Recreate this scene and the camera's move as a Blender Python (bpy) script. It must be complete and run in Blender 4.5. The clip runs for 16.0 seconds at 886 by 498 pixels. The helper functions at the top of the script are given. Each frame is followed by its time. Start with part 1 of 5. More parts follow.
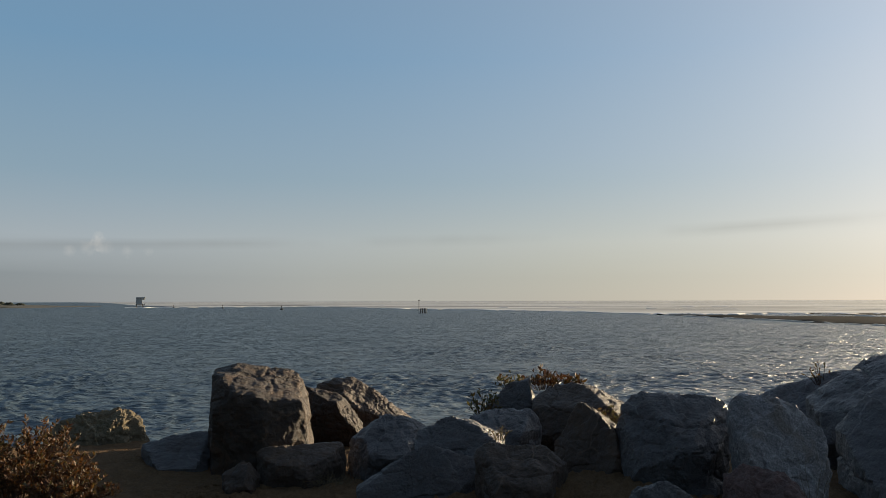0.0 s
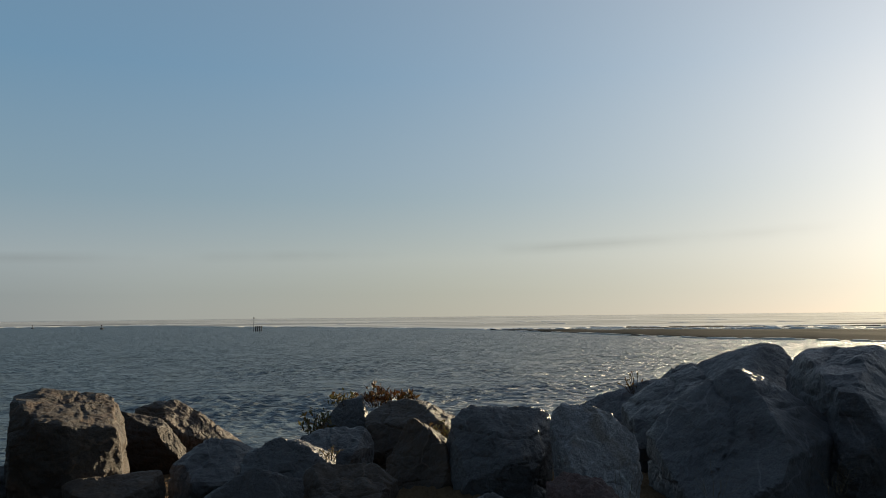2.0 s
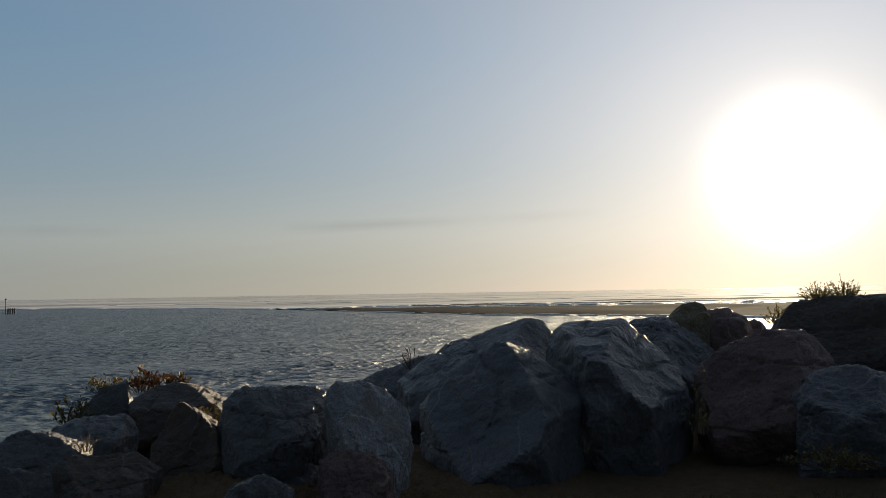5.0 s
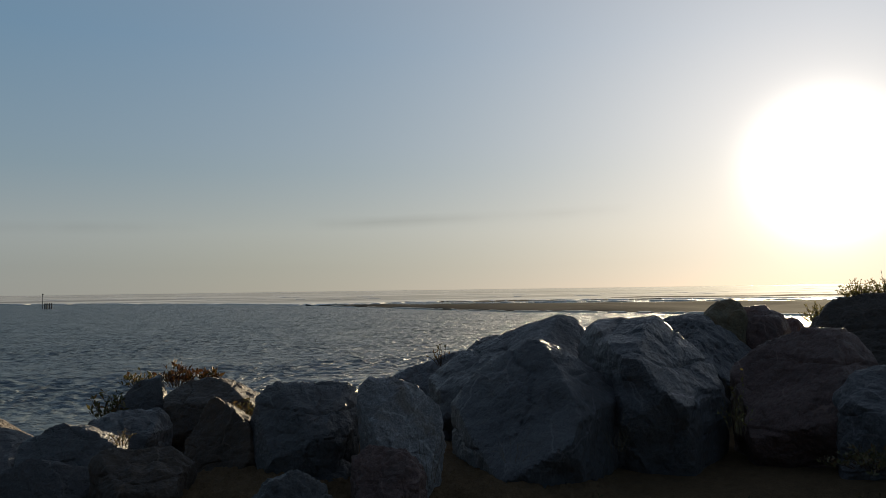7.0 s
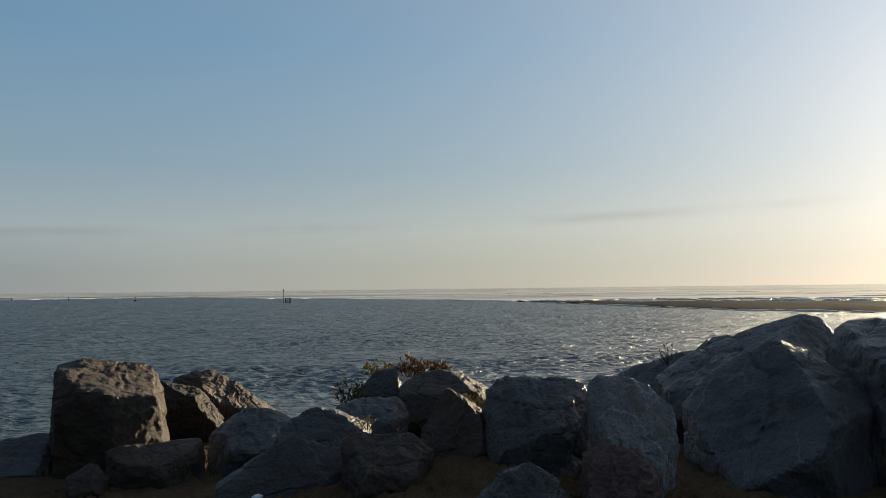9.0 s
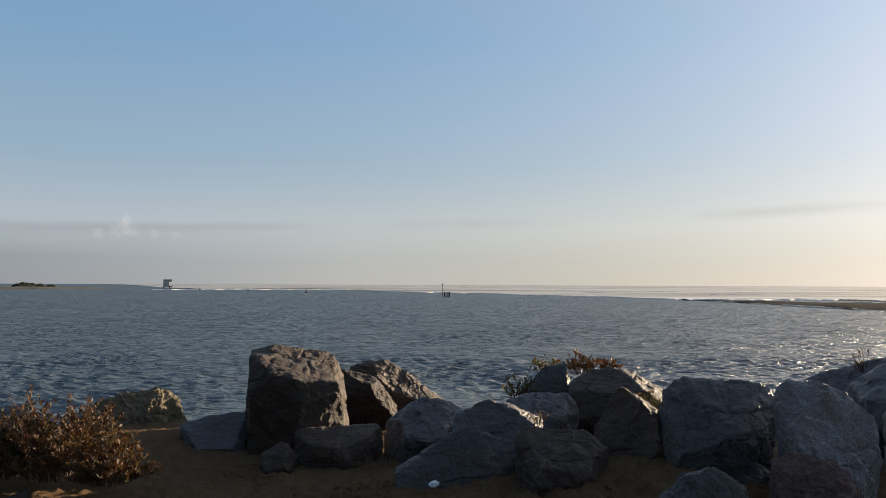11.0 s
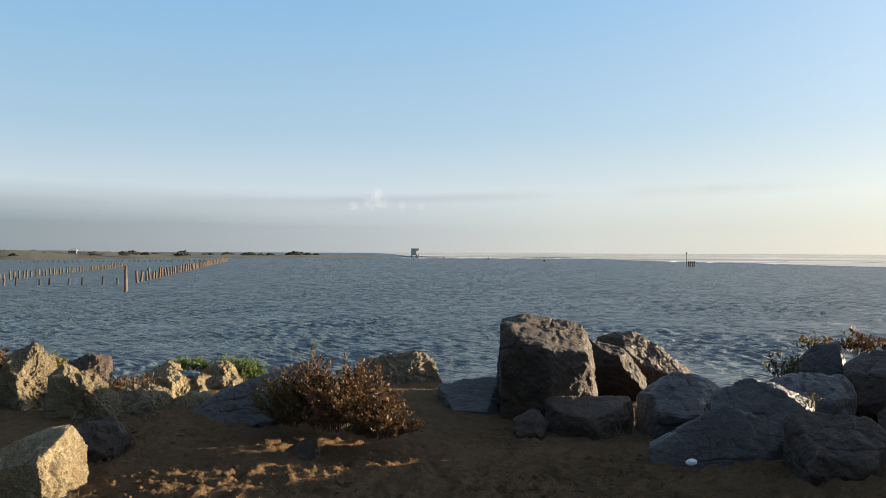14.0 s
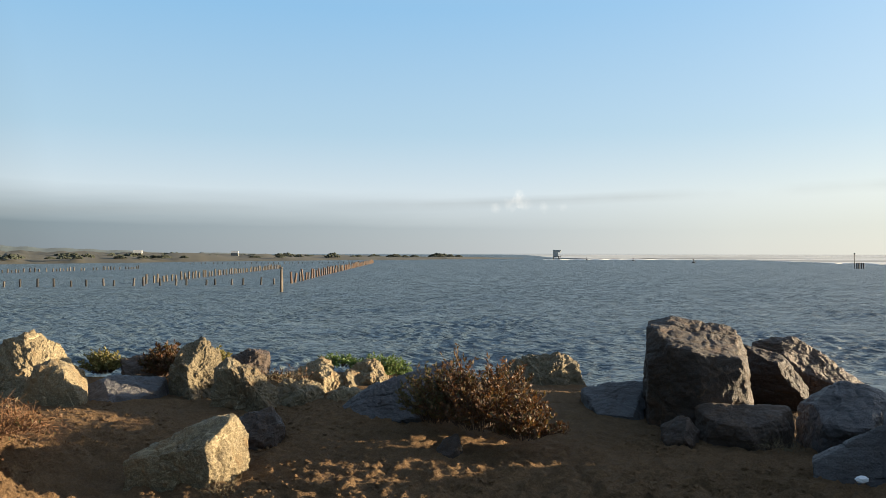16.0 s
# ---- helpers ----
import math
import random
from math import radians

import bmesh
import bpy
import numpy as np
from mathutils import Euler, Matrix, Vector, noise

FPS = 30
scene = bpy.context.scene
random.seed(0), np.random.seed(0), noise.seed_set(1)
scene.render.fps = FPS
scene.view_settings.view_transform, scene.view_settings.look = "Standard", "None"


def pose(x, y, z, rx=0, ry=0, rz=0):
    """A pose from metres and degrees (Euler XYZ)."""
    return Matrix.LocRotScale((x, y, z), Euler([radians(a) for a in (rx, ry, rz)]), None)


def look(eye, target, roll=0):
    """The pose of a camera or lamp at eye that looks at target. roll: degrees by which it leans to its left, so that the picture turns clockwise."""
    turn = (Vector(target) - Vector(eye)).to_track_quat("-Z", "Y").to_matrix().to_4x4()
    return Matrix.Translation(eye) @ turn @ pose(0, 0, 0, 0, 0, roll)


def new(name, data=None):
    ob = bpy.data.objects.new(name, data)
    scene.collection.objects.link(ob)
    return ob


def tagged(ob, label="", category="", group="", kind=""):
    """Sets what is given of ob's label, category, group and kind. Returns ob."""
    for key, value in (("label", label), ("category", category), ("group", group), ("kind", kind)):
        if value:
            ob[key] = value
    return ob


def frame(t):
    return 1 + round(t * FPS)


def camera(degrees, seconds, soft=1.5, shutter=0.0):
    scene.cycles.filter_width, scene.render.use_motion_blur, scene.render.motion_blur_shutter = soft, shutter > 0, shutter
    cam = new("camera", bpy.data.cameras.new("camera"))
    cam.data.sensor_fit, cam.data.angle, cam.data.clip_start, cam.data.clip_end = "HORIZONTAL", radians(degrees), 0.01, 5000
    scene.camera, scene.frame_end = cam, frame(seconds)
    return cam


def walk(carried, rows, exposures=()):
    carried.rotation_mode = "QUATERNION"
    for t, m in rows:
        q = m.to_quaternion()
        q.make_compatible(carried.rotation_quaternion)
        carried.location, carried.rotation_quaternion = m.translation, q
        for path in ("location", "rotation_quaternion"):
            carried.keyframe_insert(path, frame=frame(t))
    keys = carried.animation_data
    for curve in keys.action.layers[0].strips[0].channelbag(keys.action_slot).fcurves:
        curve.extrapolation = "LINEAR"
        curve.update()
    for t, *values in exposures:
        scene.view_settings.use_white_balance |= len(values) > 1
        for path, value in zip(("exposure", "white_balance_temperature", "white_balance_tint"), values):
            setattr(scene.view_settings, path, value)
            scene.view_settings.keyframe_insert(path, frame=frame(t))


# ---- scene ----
cam = camera(60.90, 16.0, soft=0.6)
# seconds, eye x y z, yaw (left plus), pitch (up plus), lean to the right; degrees
ROWS = [
    (0.0, 0.068, 0.343, 1.599, -1.84, 3.92, 0.15),
    (0.5, 0.062, 0.372, 1.605, -3.59, 4.91, 0.41),
    (1.0, 0.079, 0.379, 1.600, -7.07, 5.19, 0.15),
    (1.5, 0.103, 0.390, 1.599, -10.93, 5.22, 0.37),
    (2.0, 0.122, 0.391, 1.594, -14.08, 5.10, 0.64),
    (2.5, 0.139, 0.395, 1.594, -16.22, 5.12, 0.77),
    (3.0, 0.166, 0.401, 1.596, -18.27, 4.99, 0.91),
    (3.5, 0.178, 0.412, 1.591, -20.83, 4.81, 0.79),
    (4.0, 0.197, 0.402, 1.593, -24.59, 3.98, 0.80),
    (4.5, 0.197, 0.391, 1.587, -27.64, 3.57, 0.92),
    (5.0, 0.203, 0.390, 1.583, -30.10, 3.30, 0.96),
    (5.5, 0.213, 0.401, 1.581, -31.73, 3.16, 0.92),
    (6.0, 0.222, 0.418, 1.580, -32.16, 3.11, 0.84),
    (6.5, 0.219, 0.432, 1.581, -31.02, 3.09, 0.79),
    (7.0, 0.196, 0.437, 1.583, -27.95, 3.06, 0.81),
    (7.5, 0.158, 0.434, 1.585, -23.32, 2.99, 0.87),
    (8.0, 0.129, 0.441, 1.590, -18.60, 2.90, 0.83),
    (8.5, 0.114, 0.437, 1.592, -15.29, 3.22, 0.75),
    (9.0, 0.073, 0.424, 1.589, -11.97, 3.00, 0.66),
    (9.2, 0.062, 0.421, 1.590, -10.34, 3.12, 0.76),
    (9.7, 0.030, 0.412, 1.589, -6.93, 3.27, 0.71),
    (10.2, -0.007, 0.401, 1.585, -4.06, 3.18, 0.32),
    (10.8, -0.044, 0.392, 1.587, -1.23, 2.87, -0.11),
    (11.3, -0.076, 0.386, 1.605, 2.06, 2.40, -0.29),
    (11.5, -0.088, 0.385, 1.616, 3.63, 2.17, -0.30),
    (12.0, -0.104, 0.386, 1.615, 7.43, 1.39, -0.33),
    (12.5, -0.115, 0.378, 1.617, 11.12, 0.71, -0.03),
    (13.0, -0.129, 0.375, 1.611, 13.76, 0.30, -0.11),
    (13.5, -0.141, 0.363, 1.611, 15.75, 0.43, -0.15),
    (14.0, -0.154, 0.363, 1.608, 17.85, 0.26, -0.22),
    (14.5, -0.159, 0.368, 1.597, 20.46, 0.11, -0.17),
    (15.0, -0.163, 0.361, 1.604, 22.66, 0.21, -0.29),
    (15.5, -0.159, 0.352, 1.603, 25.79, 0.13, -0.26),
    (16.0, -0.157, 0.360, 1.598, 28.57, 0.36, -0.07),
]


def aim(x, y, z, yaw, pitch, lean):
    a, b = radians(yaw), radians(pitch)
    return look((x, y, z), (x - math.sin(a) * math.cos(b), y + math.cos(a) * math.cos(b), z + math.sin(b)), -lean)


EXPOSURES = [(0.0, 0.90, 6600, 13), (0.5, 0.74, 6550, 11), (1.0, 0.56, 6500, 9), (1.5, 0.74, 6500, 9), (2.5, 0.73, 6500, 9), (3.5, 0.66, 6550, 10), (5.0, 0.54, 6550, 12), (7.0, 0.48, 6550, 11),
             (9.2, 0.86, 6500, 10), (11.3, 1.22, 6550, 17), (12.5, 1.45, 6550, 17), (14.0, 1.67, 6550, 13), (16.0, 1.78, 6600, 12)]
walk(cam, [(row[0], aim(*row[1:])) for row in ROWS], EXPOSURES)

# ---- light: a low sun over the sea, hazy sky ----
SUN_AZ, SUN_EL = 55.2, 7.9          # degrees, clockwise from +y; above the horizon
SUN_DIR = Vector((math.sin(radians(SUN_AZ)) * math.cos(radians(SUN_EL)), math.cos(radians(SUN_AZ)) * math.cos(radians(SUN_EL)), math.sin(radians(SUN_EL))))
world = bpy.data.worlds.new("sky")
scene.world = world
world.use_nodes = True
wt = world.node_tree
wt.nodes.clear()


def wmath(op, a, b=0.0, clamp=False):
    n = wt.nodes.new("ShaderNodeMath")
    n.operation, n.use_clamp = op, clamp
    for sock, v in zip(n.inputs, (a, b)):
        if isinstance(v, (int, float)):
            sock.default_value = v
        else:
            wt.links.new(v, sock)
    return n.outputs[0]


def wvec(op, a, b, scale=None):
    n = wt.nodes.new("ShaderNodeVectorMath")
    n.operation = op
    for sock, v in zip(n.inputs, (a, b)):
        if v is None:
            continue
        if isinstance(v, (tuple, Vector)):
            sock.default_value = tuple(v)
        else:
            wt.links.new(v, sock)
    if scale is not None:
        if isinstance(scale, (int, float)):
            n.inputs["Scale"].default_value = scale
        else:
            wt.links.new(scale, n.inputs["Scale"])
    return n.outputs["Value"] if op == "DOT_PRODUCT" else n.outputs[0]


def wramp(fac, stops):
    n = wt.nodes.new("ShaderNodeValToRGB")
    els = n.color_ramp.elements
    while len(els) < len(stops):
        els.new(0.5)
    for el, (pos, col) in zip(els, stops):
        el.position, el.color = pos, (*col, 1)
    wt.links.new(fac, n.inputs[0])
    return n.outputs[0]


def wmix(fac, a, b):
    n = wt.nodes.new("ShaderNodeMix")
    n.data_type = "RGBA"
    for sock, v in ((n.inputs[0], fac), (n.inputs[6], a), (n.inputs[7], b)):
        if isinstance(v, (int, float)):
            sock.default_value = v
        elif isinstance(v, tuple):
            sock.default_value = (*v, 1)
        else:
            wt.links.new(v, sock)
    return n.outputs[2]


sky = wt.nodes.new("ShaderNodeTexSky")
sky.sky_type = "NISHITA"
sky.sun_disc = False
sky.sun_elevation, sky.sun_rotation = radians(SUN_EL), radians(SUN_AZ)
sky.air_density, sky.dust_density, sky.ozone_density = 1.0, 0.25, 2.0
way = wt.nodes.new("ShaderNodeTexCoord").outputs["Generated"]
sep = wt.nodes.new("ShaderNodeSeparateXYZ")
wt.links.new(way, sep.inputs[0])
rise = wmath("MULTIPLY", wmath("ARCSINE", sep.outputs[2]), 180 / math.pi / 90, True)      # elevation, 0 to 1 at the zenith
off = wmath("MULTIPLY", wmath("ARCCOSINE", wvec("DOT_PRODUCT", way, SUN_DIR)), 180 / math.pi)  # degrees from the sun
# sea haze: pale at the horizon, blue above, glowing round the sun
haze = wramp(rise, [(0.0, (0.305, 0.33, 0.31)), (0.045, (0.285, 0.325, 0.325)), (0.10, (0.188, 0.278, 0.318)), (0.2, (0.116, 0.236, 0.330)), (0.32, (0.115, 0.205, 0.29)), (0.5, (0.098, 0.155, 0.22)), (1.0, (0.095, 0.145, 0.205))])
wide = wmath("POWER", 2.718, wmath("MULTIPLY", off, -1 / 15.5))
veil = wmath("POWER", 2.718, wmath("MULTIPLY", off, -1 / 28))
core = wmath("POWER", 2.718, wmath("MULTIPLY", wmath("POWER", wmath("MULTIPLY", off, 1 / 3.1), 2.0), -1.0))
glow = wvec("ADD", wvec("ADD", wvec("SCALE", (0.88, 0.72, 0.55), None, wide), wvec("SCALE", (0.25, 0.225, 0.215), None, veil)), wvec("SCALE", (5.0, 4.6, 4.0), None, core))
# the low haze is yellower on the sun's side
sunward = wmath("MULTIPLY", wmath("SUBTRACT", 78.0, off), 1 / 36.0, True)
low = wmath("MULTIPLY", wmath("SUBTRACT", 0.12, rise), 1 / 0.10, True)
warm = wmix(wmath("MULTIPLY", sunward, low), (0.965, 0.985, 1.07), (1.03, 1.0, 0.91))
haze = wvec("MULTIPLY", haze, warm)
# a low bank of sea fog, and thin streaks of cloud along its top
mapn = wt.nodes.new("ShaderNodeMapping")
mapn.inputs["Scale"].default_value = (2.2, 2.2, 22.0)
wt.links.new(way, mapn.inputs["Vector"])
nz = wt.nodes.new("ShaderNodeTexNoise")
nz.inputs["Scale"].default_value, nz.inputs["Detail"].default_value, nz.inputs["Roughness"].default_value = 1.6, 5.0, 0.55
wt.links.new(mapn.outputs[0], nz.inputs["Vector"])
wob = wmath("MULTIPLY", wmath("SUBTRACT", nz.outputs["Fac"], 0.5), 0.012)
west = wmath("MULTIPLY", wmath("ADD", wmath("MULTIPLY", off, 1 / 58), -1.08), 1.0, True)    # thicker away from the sun
bank_top = wmath("ADD", wmath("ADD", wob, 0.05), wmath("MULTIPLY", west, 0.006))
bank = wmath("MULTIPLY", wmath("SUBTRACT", bank_top, rise), 32.0, True)
haze = wmix(wmath("MULTIPLY", bank, wmath("ADD", 0.22, wmath("MULTIPLY", west, 0.9)), True), haze, (0.076, 0.110, 0.142))
around = wmath("ARCTAN2", sep.outputs[0], sep.outputs[1])      # the streaks climb towards the sun
streak = wmath("MULTIPLY", wmath("SUBTRACT", 1.0, wmath("MULTIPLY", wmath("ABSOLUTE", wmath("SUBTRACT", rise, wmath("ADD", wmath("ADD", 0.0505, wmath("MULTIPLY", around, 0.0170)), wmath("MULTIPLY", wob, 0.5)))), 170.0)), 1.0, True)
nz2 = wt.nodes.new("ShaderNodeTexNoise")
nz2.inputs["Scale"].default_value, nz2.inputs["Detail"].default_value = 3.1, 4.0
wt.links.new(way, nz2.inputs["Vector"])
streak = wmath("MULTIPLY", streak, wmath("MULTIPLY", wmath("SUBTRACT", nz2.outputs["Fac"], 0.46), 5.0, True))
haze = wmix(wmath("MULTIPLY", streak, 0.10), haze, (0.18, 0.175, 0.17))
# one small sunlit cumulus head over the fog, far out
PUFFS = [(-22.9, 4.45, 0.42), (-22.8, 4.05, 0.55), (-22.3, 3.75, 0.55), (-23.5, 3.7, 0.55), (-24.6, 3.5, 0.45), (-20.9, 3.55, 0.45), (-19.6, 3.5, 0.35)]
nz3 = wt.nodes.new("ShaderNodeTexNoise")
nz3.inputs["Scale"].default_value, nz3.inputs["Detail"].default_value = 110.0, 5.0
wt.links.new(way, nz3.inputs["Vector"])
for p_az, p_el, p_r in PUFFS:
    d_ = Vector((math.sin(radians(p_az)) * math.cos(radians(p_el)), math.cos(radians(p_az)) * math.cos(radians(p_el)), math.sin(radians(p_el))))
    near = wmath("MULTIPLY", wmath("ARCCOSINE", wvec("DOT_PRODUCT", way, d_)), 180 / math.pi / p_r)
    near = wmath("ADD", near, wmath("MULTIPLY", wmath("SUBTRACT", nz3.outputs["Fac"], 0.5), 1.8))
    puff = wmath("MULTIPLY", wmath("SUBTRACT", 1.0, near), 1.0, True)
    haze = wmix(wmath("MULTIPLY", puff, 0.5 if p_el > 4 else 0.22), haze, (0.46, 0.46, 0.44))
# dimmer away from the sun, behind the beach
haze = wvec("SCALE", haze, None, wmath("SUBTRACT", 1.0, wmath("MULTIPLY", wmath("MULTIPLY", wmath("SUBTRACT", off, 110.0), 1 / 32.0, True), 0.84)))
air = wvec("ADD", haze, glow)
air = wvec("SCALE", air, None, wmath("SUBTRACT", 1.0, wmath("MULTIPLY", wmath("MULTIPLY", streak, wmath("SUBTRACT", 1.0, west)), 0.17)))
mixed = wvec("ADD", wvec("SCALE", sky.outputs[0], None, 0.010), wvec("SCALE", air, None, 1.0))
bg = wt.nodes.new("ShaderNodeBackground")
bg.inputs["Strength"].default_value = 0.62
wout = wt.nodes.new("ShaderNodeOutputWorld")
wt.links.new(mixed, bg.inputs[0])
wt.links.new(bg.outputs[0], wout.inputs[0])
sun_data = bpy.data.lights.new("sun", "SUN")
sun_data.energy, sun_data.angle, sun_data.color = 5.0, radians(0.6), (1.0, 0.83, 0.55)
sun = new("sun", sun_data)
sun.matrix_world = look(SUN_DIR * 50, (0, 0, 0))

# ---- small tools ----
WATER = -2.2                        # level of the sea; the sand by the camera is about 0


def hash3(ix, iy, iz, seed):
    n = (ix * 374761393 + iy * 668265263 + iz * 2147483647 + seed * 974711) & 0xFFFFFFFF
    n = ((n ^ (n >> 13)) * 1274126177) & 0xFFFFFFFF
    n = ((n ^ (n >> 16)) * 2246822519) & 0xFFFFFFFF
    return ((n ^ (n >> 15)) & 0xFFFFFF) / 0xFFFFFF * 2 - 1


def vnoise(p, seed=0):
    """Smooth value noise of an (n, 3) array, -1 to 1."""
    i = np.floor(p).astype(np.int64)
    f = p - i
    f = f * f * f * (f * (f * 6 - 15) + 10)
    out = 0
    for dx in (0, 1):
        for dy in (0, 1):
            for dz in (0, 1):
                w = (f[:, 0] if dx else 1 - f[:, 0]) * (f[:, 1] if dy else 1 - f[:, 1]) * (f[:, 2] if dz else 1 - f[:, 2])
                out = out + w * hash3(i[:, 0] + dx, i[:, 1] + dy, i[:, 2] + dz, seed)
    return out


def fbm(p, seed=0, octaves=4, gain=0.5):
    total, amp = 0, 1.0
    for k in range(octaves):
        total = total + amp * vnoise(p * 2.03 ** k, seed + k * 17)
        amp *= gain
    return total


def mesh_of(name, verts, faces, material, smooth=True):
    me = bpy.data.meshes.new(name)
    me.from_pydata([tuple(v) for v in np.asarray(verts).tolist()], [], [tuple(f) for f in faces])
    me.materials.append(material)
    me.polygons.foreach_set("use_smooth", [smooth] * len(me.polygons))
    me.update()
    return me


def part(name, me, parent, label=""):
    ob = new(name, me)
    ob.parent = parent
    if label:
        tagged(ob, label)
    return ob


def grid_mesh(name, X, Y, Z, material):
    """A sheet from three (rows, columns) arrays."""
    r, c = X.shape
    verts = np.stack([X.ravel(), Y.ravel(), Z.ravel()], 1)
    a = (np.arange(r - 1)[:, None] * c + np.arange(c - 1)[None, :]).ravel()
    quads = np.stack([a, a + 1, a + c + 1, a + c], 1)
    me = bpy.data.meshes.new(name)
    me.vertices.add(len(verts))
    me.vertices.foreach_set("co", verts.ravel())
    me.loops.add(len(quads) * 4)
    me.loops.foreach_set("vertex_index", quads.ravel())
    me.polygons.add(len(quads))
    me.polygons.foreach_set("loop_start", np.arange(len(quads)) * 4)
    me.polygons.foreach_set("use_smooth", np.ones(len(quads), dtype=bool))
    me.materials.append(material)
    me.update(calc_edges=True)
    me.validate()
    return me


# ---- materials ----
def material(name):
    m = bpy.data.materials.new(name)
    m.use_nodes = True
    nt = m.node_tree
    return m, nt, nt.nodes["Principled BSDF"]


def node(nt, kind, **props):
    n = nt.nodes.new(kind)
    for key, value in props.items():
        if key in n.inputs:
            n.inputs[key].default_value = value
    return n


def tex_noise(nt, vec, scale, detail=6.0, rough=0.6, dist=0.0):
    n = node(nt, "ShaderNodeTexNoise", Scale=scale, Detail=detail, Roughness=rough, Distortion=dist)
    nt.links.new(vec, n.inputs["Vector"])
    return n.outputs["Fac"]


def ramp(nt, fac, stops):
    n = nt.nodes.new("ShaderNodeValToRGB")
    els = n.color_ramp.elements
    while len(els) < len(stops):
        els.new(0.5)
    for el, (pos, col) in zip(els, stops):
        el.position = pos
        el.color = (*col, 1) if len(col) == 3 else col
    nt.links.new(fac, n.inputs[0])
    return n.outputs[0]


def mix(nt, fac, a, b, mode="MIX"):
    n = nt.nodes.new("ShaderNodeMix")
    n.data_type, n.blend_type = "RGBA", mode
    for sock, v in ((n.inputs[0], fac), (n.inputs[6], a), (n.inputs[7], b)):
        if isinstance(v, (int, float)):
            sock.default_value = v
        elif isinstance(v, tuple):
            sock.default_value = (*v, 1)
        else:
            nt.links.new(v, sock)
    return n.outputs[2]


def maths(nt, op, a, b=0.0, clamp=False):
    n = nt.nodes.new("ShaderNodeMath")
    n.operation, n.use_clamp = op, clamp
    for sock, v in zip(n.inputs, (a, b)):
        if isinstance(v, (int, float)):
            sock.default_value = v
        else:
            nt.links.new(v, sock)
    return n.outputs[0]


def bump(nt, bsdf, height, strength, distance):
    n = node(nt, "ShaderNodeBump", Strength=strength, Distance=distance)
    nt.links.new(height, n.inputs["Height"])
    nt.links.new(n.outputs[0], bsdf.inputs["Normal"])
    return n


def rock_material(name, dark, mid, light, stain, gloss=0.55):
    m, nt, b = material(name)
    tc = nt.nodes.new("ShaderNodeTexCoord")
    info = nt.nodes.new("ShaderNodeObjectInfo")
    add = nt.nodes.new("ShaderNodeVectorMath")
    add.operation = "ADD"
    off = nt.nodes.new("ShaderNodeVectorMath")
    off.operation = "SCALE"
    comb = nt.nodes.new("ShaderNodeCombineXYZ")
    for k in range(3):
        nt.links.new(info.outputs["Random"], comb.inputs[k])
    nt.links.new(comb.outputs[0], off.inputs[0])
    off.inputs["Scale"].default_value = 37.0
    nt.links.new(tc.outputs["Object"], add.inputs[0])
    nt.links.new(off.outputs[0], add.inputs[1])
    v = add.outputs[0]
    big = tex_noise(nt, v, 2.2, 8, 0.62, 0.4)
    fine = tex_noise(nt, v, 19.0, 8, 0.7)
    grain = tex_noise(nt, v, 90.0, 4, 0.7)
    base = ramp(nt, big, [(0.34, dark), (0.5, mid), (0.66, light)])
    base = mix(nt, 0.62, base, ramp(nt, fine, [(0.3, dark), (0.55, mid), (0.75, light)]))
    base = mix(nt, 0.35, base, ramp(nt, grain, [(0.32, tuple(c * 0.75 for c in dark)), (0.5, mid), (0.68, tuple(min(0.8, c * 1.25) for c in light))]))
    patch = ramp(nt, tex_noise(nt, v, 3.1, 6, 0.65, 1.2), [(0.52, (0, 0, 0)), (0.64, (1, 1, 1))])
    base = mix(nt, maths(nt, "MULTIPLY", patch, 0.6), base, stain)
    # pale calcite veins
    vor = node(nt, "ShaderNodeTexVoronoi", Scale=2.3)
    vor.feature = "DISTANCE_TO_EDGE"
    warp = nt.nodes.new("ShaderNodeMix")
    warp.data_type = "VECTOR"
    warp.inputs[0].default_value = 0.18
    nz = node(nt, "ShaderNodeTexNoise", Scale=4.0, Detail=5.0)
    nt.links.new(v, nz.inputs["Vector"])
    nt.links.new(v, warp.inputs[4])
    nt.links.new(nz.outputs["Color"], warp.inputs[5])
    nt.links.new(warp.outputs[1], vor.inputs["Vector"])
    vein = ramp(nt, vor.outputs["Distance"], [(0.0, (1, 1, 1)), (0.02, (0, 0, 0))])
    veil = maths(nt, "MULTIPLY", vein, ramp(nt, tex_noise(nt, v, 1.7, 3), [(0.5, (0, 0, 0)), (0.62, (0.5, 0.5, 0.5))]))
    base = mix(nt, veil, base, tuple(min(1, c * 1.5) for c in light))
    tone = nt.nodes.new("ShaderNodeMapRange")
    tone.inputs[3].default_value, tone.inputs[4].default_value = 0.78, 1.2
    nt.links.new(info.outputs["Random"], tone.inputs[0])
    comb2 = nt.nodes.new("ShaderNodeCombineXYZ")
    for k in range(3):
        nt.links.new(tone.outputs[0], comb2.inputs[k])
    base = mix(nt, 1.0, base, comb2.outputs[0], "MULTIPLY")
    nt.links.new(base, b.inputs["Base Color"])
    nt.links.new(ramp(nt, fine, [(0.3, (gloss - 0.12,) * 3), (0.7, (gloss + 0.25,) * 3)]), b.inputs["Roughness"])
    h = maths(nt, "ADD", maths(nt, "MULTIPLY", big, 1.0), maths(nt, "ADD", maths(nt, "MULTIPLY", fine, 0.5), maths(nt, "MULTIPLY", grain, 0.16)))
    b.inputs["Specular IOR Level"].default_value = 1.0 if gloss < 0.45 else 0.5
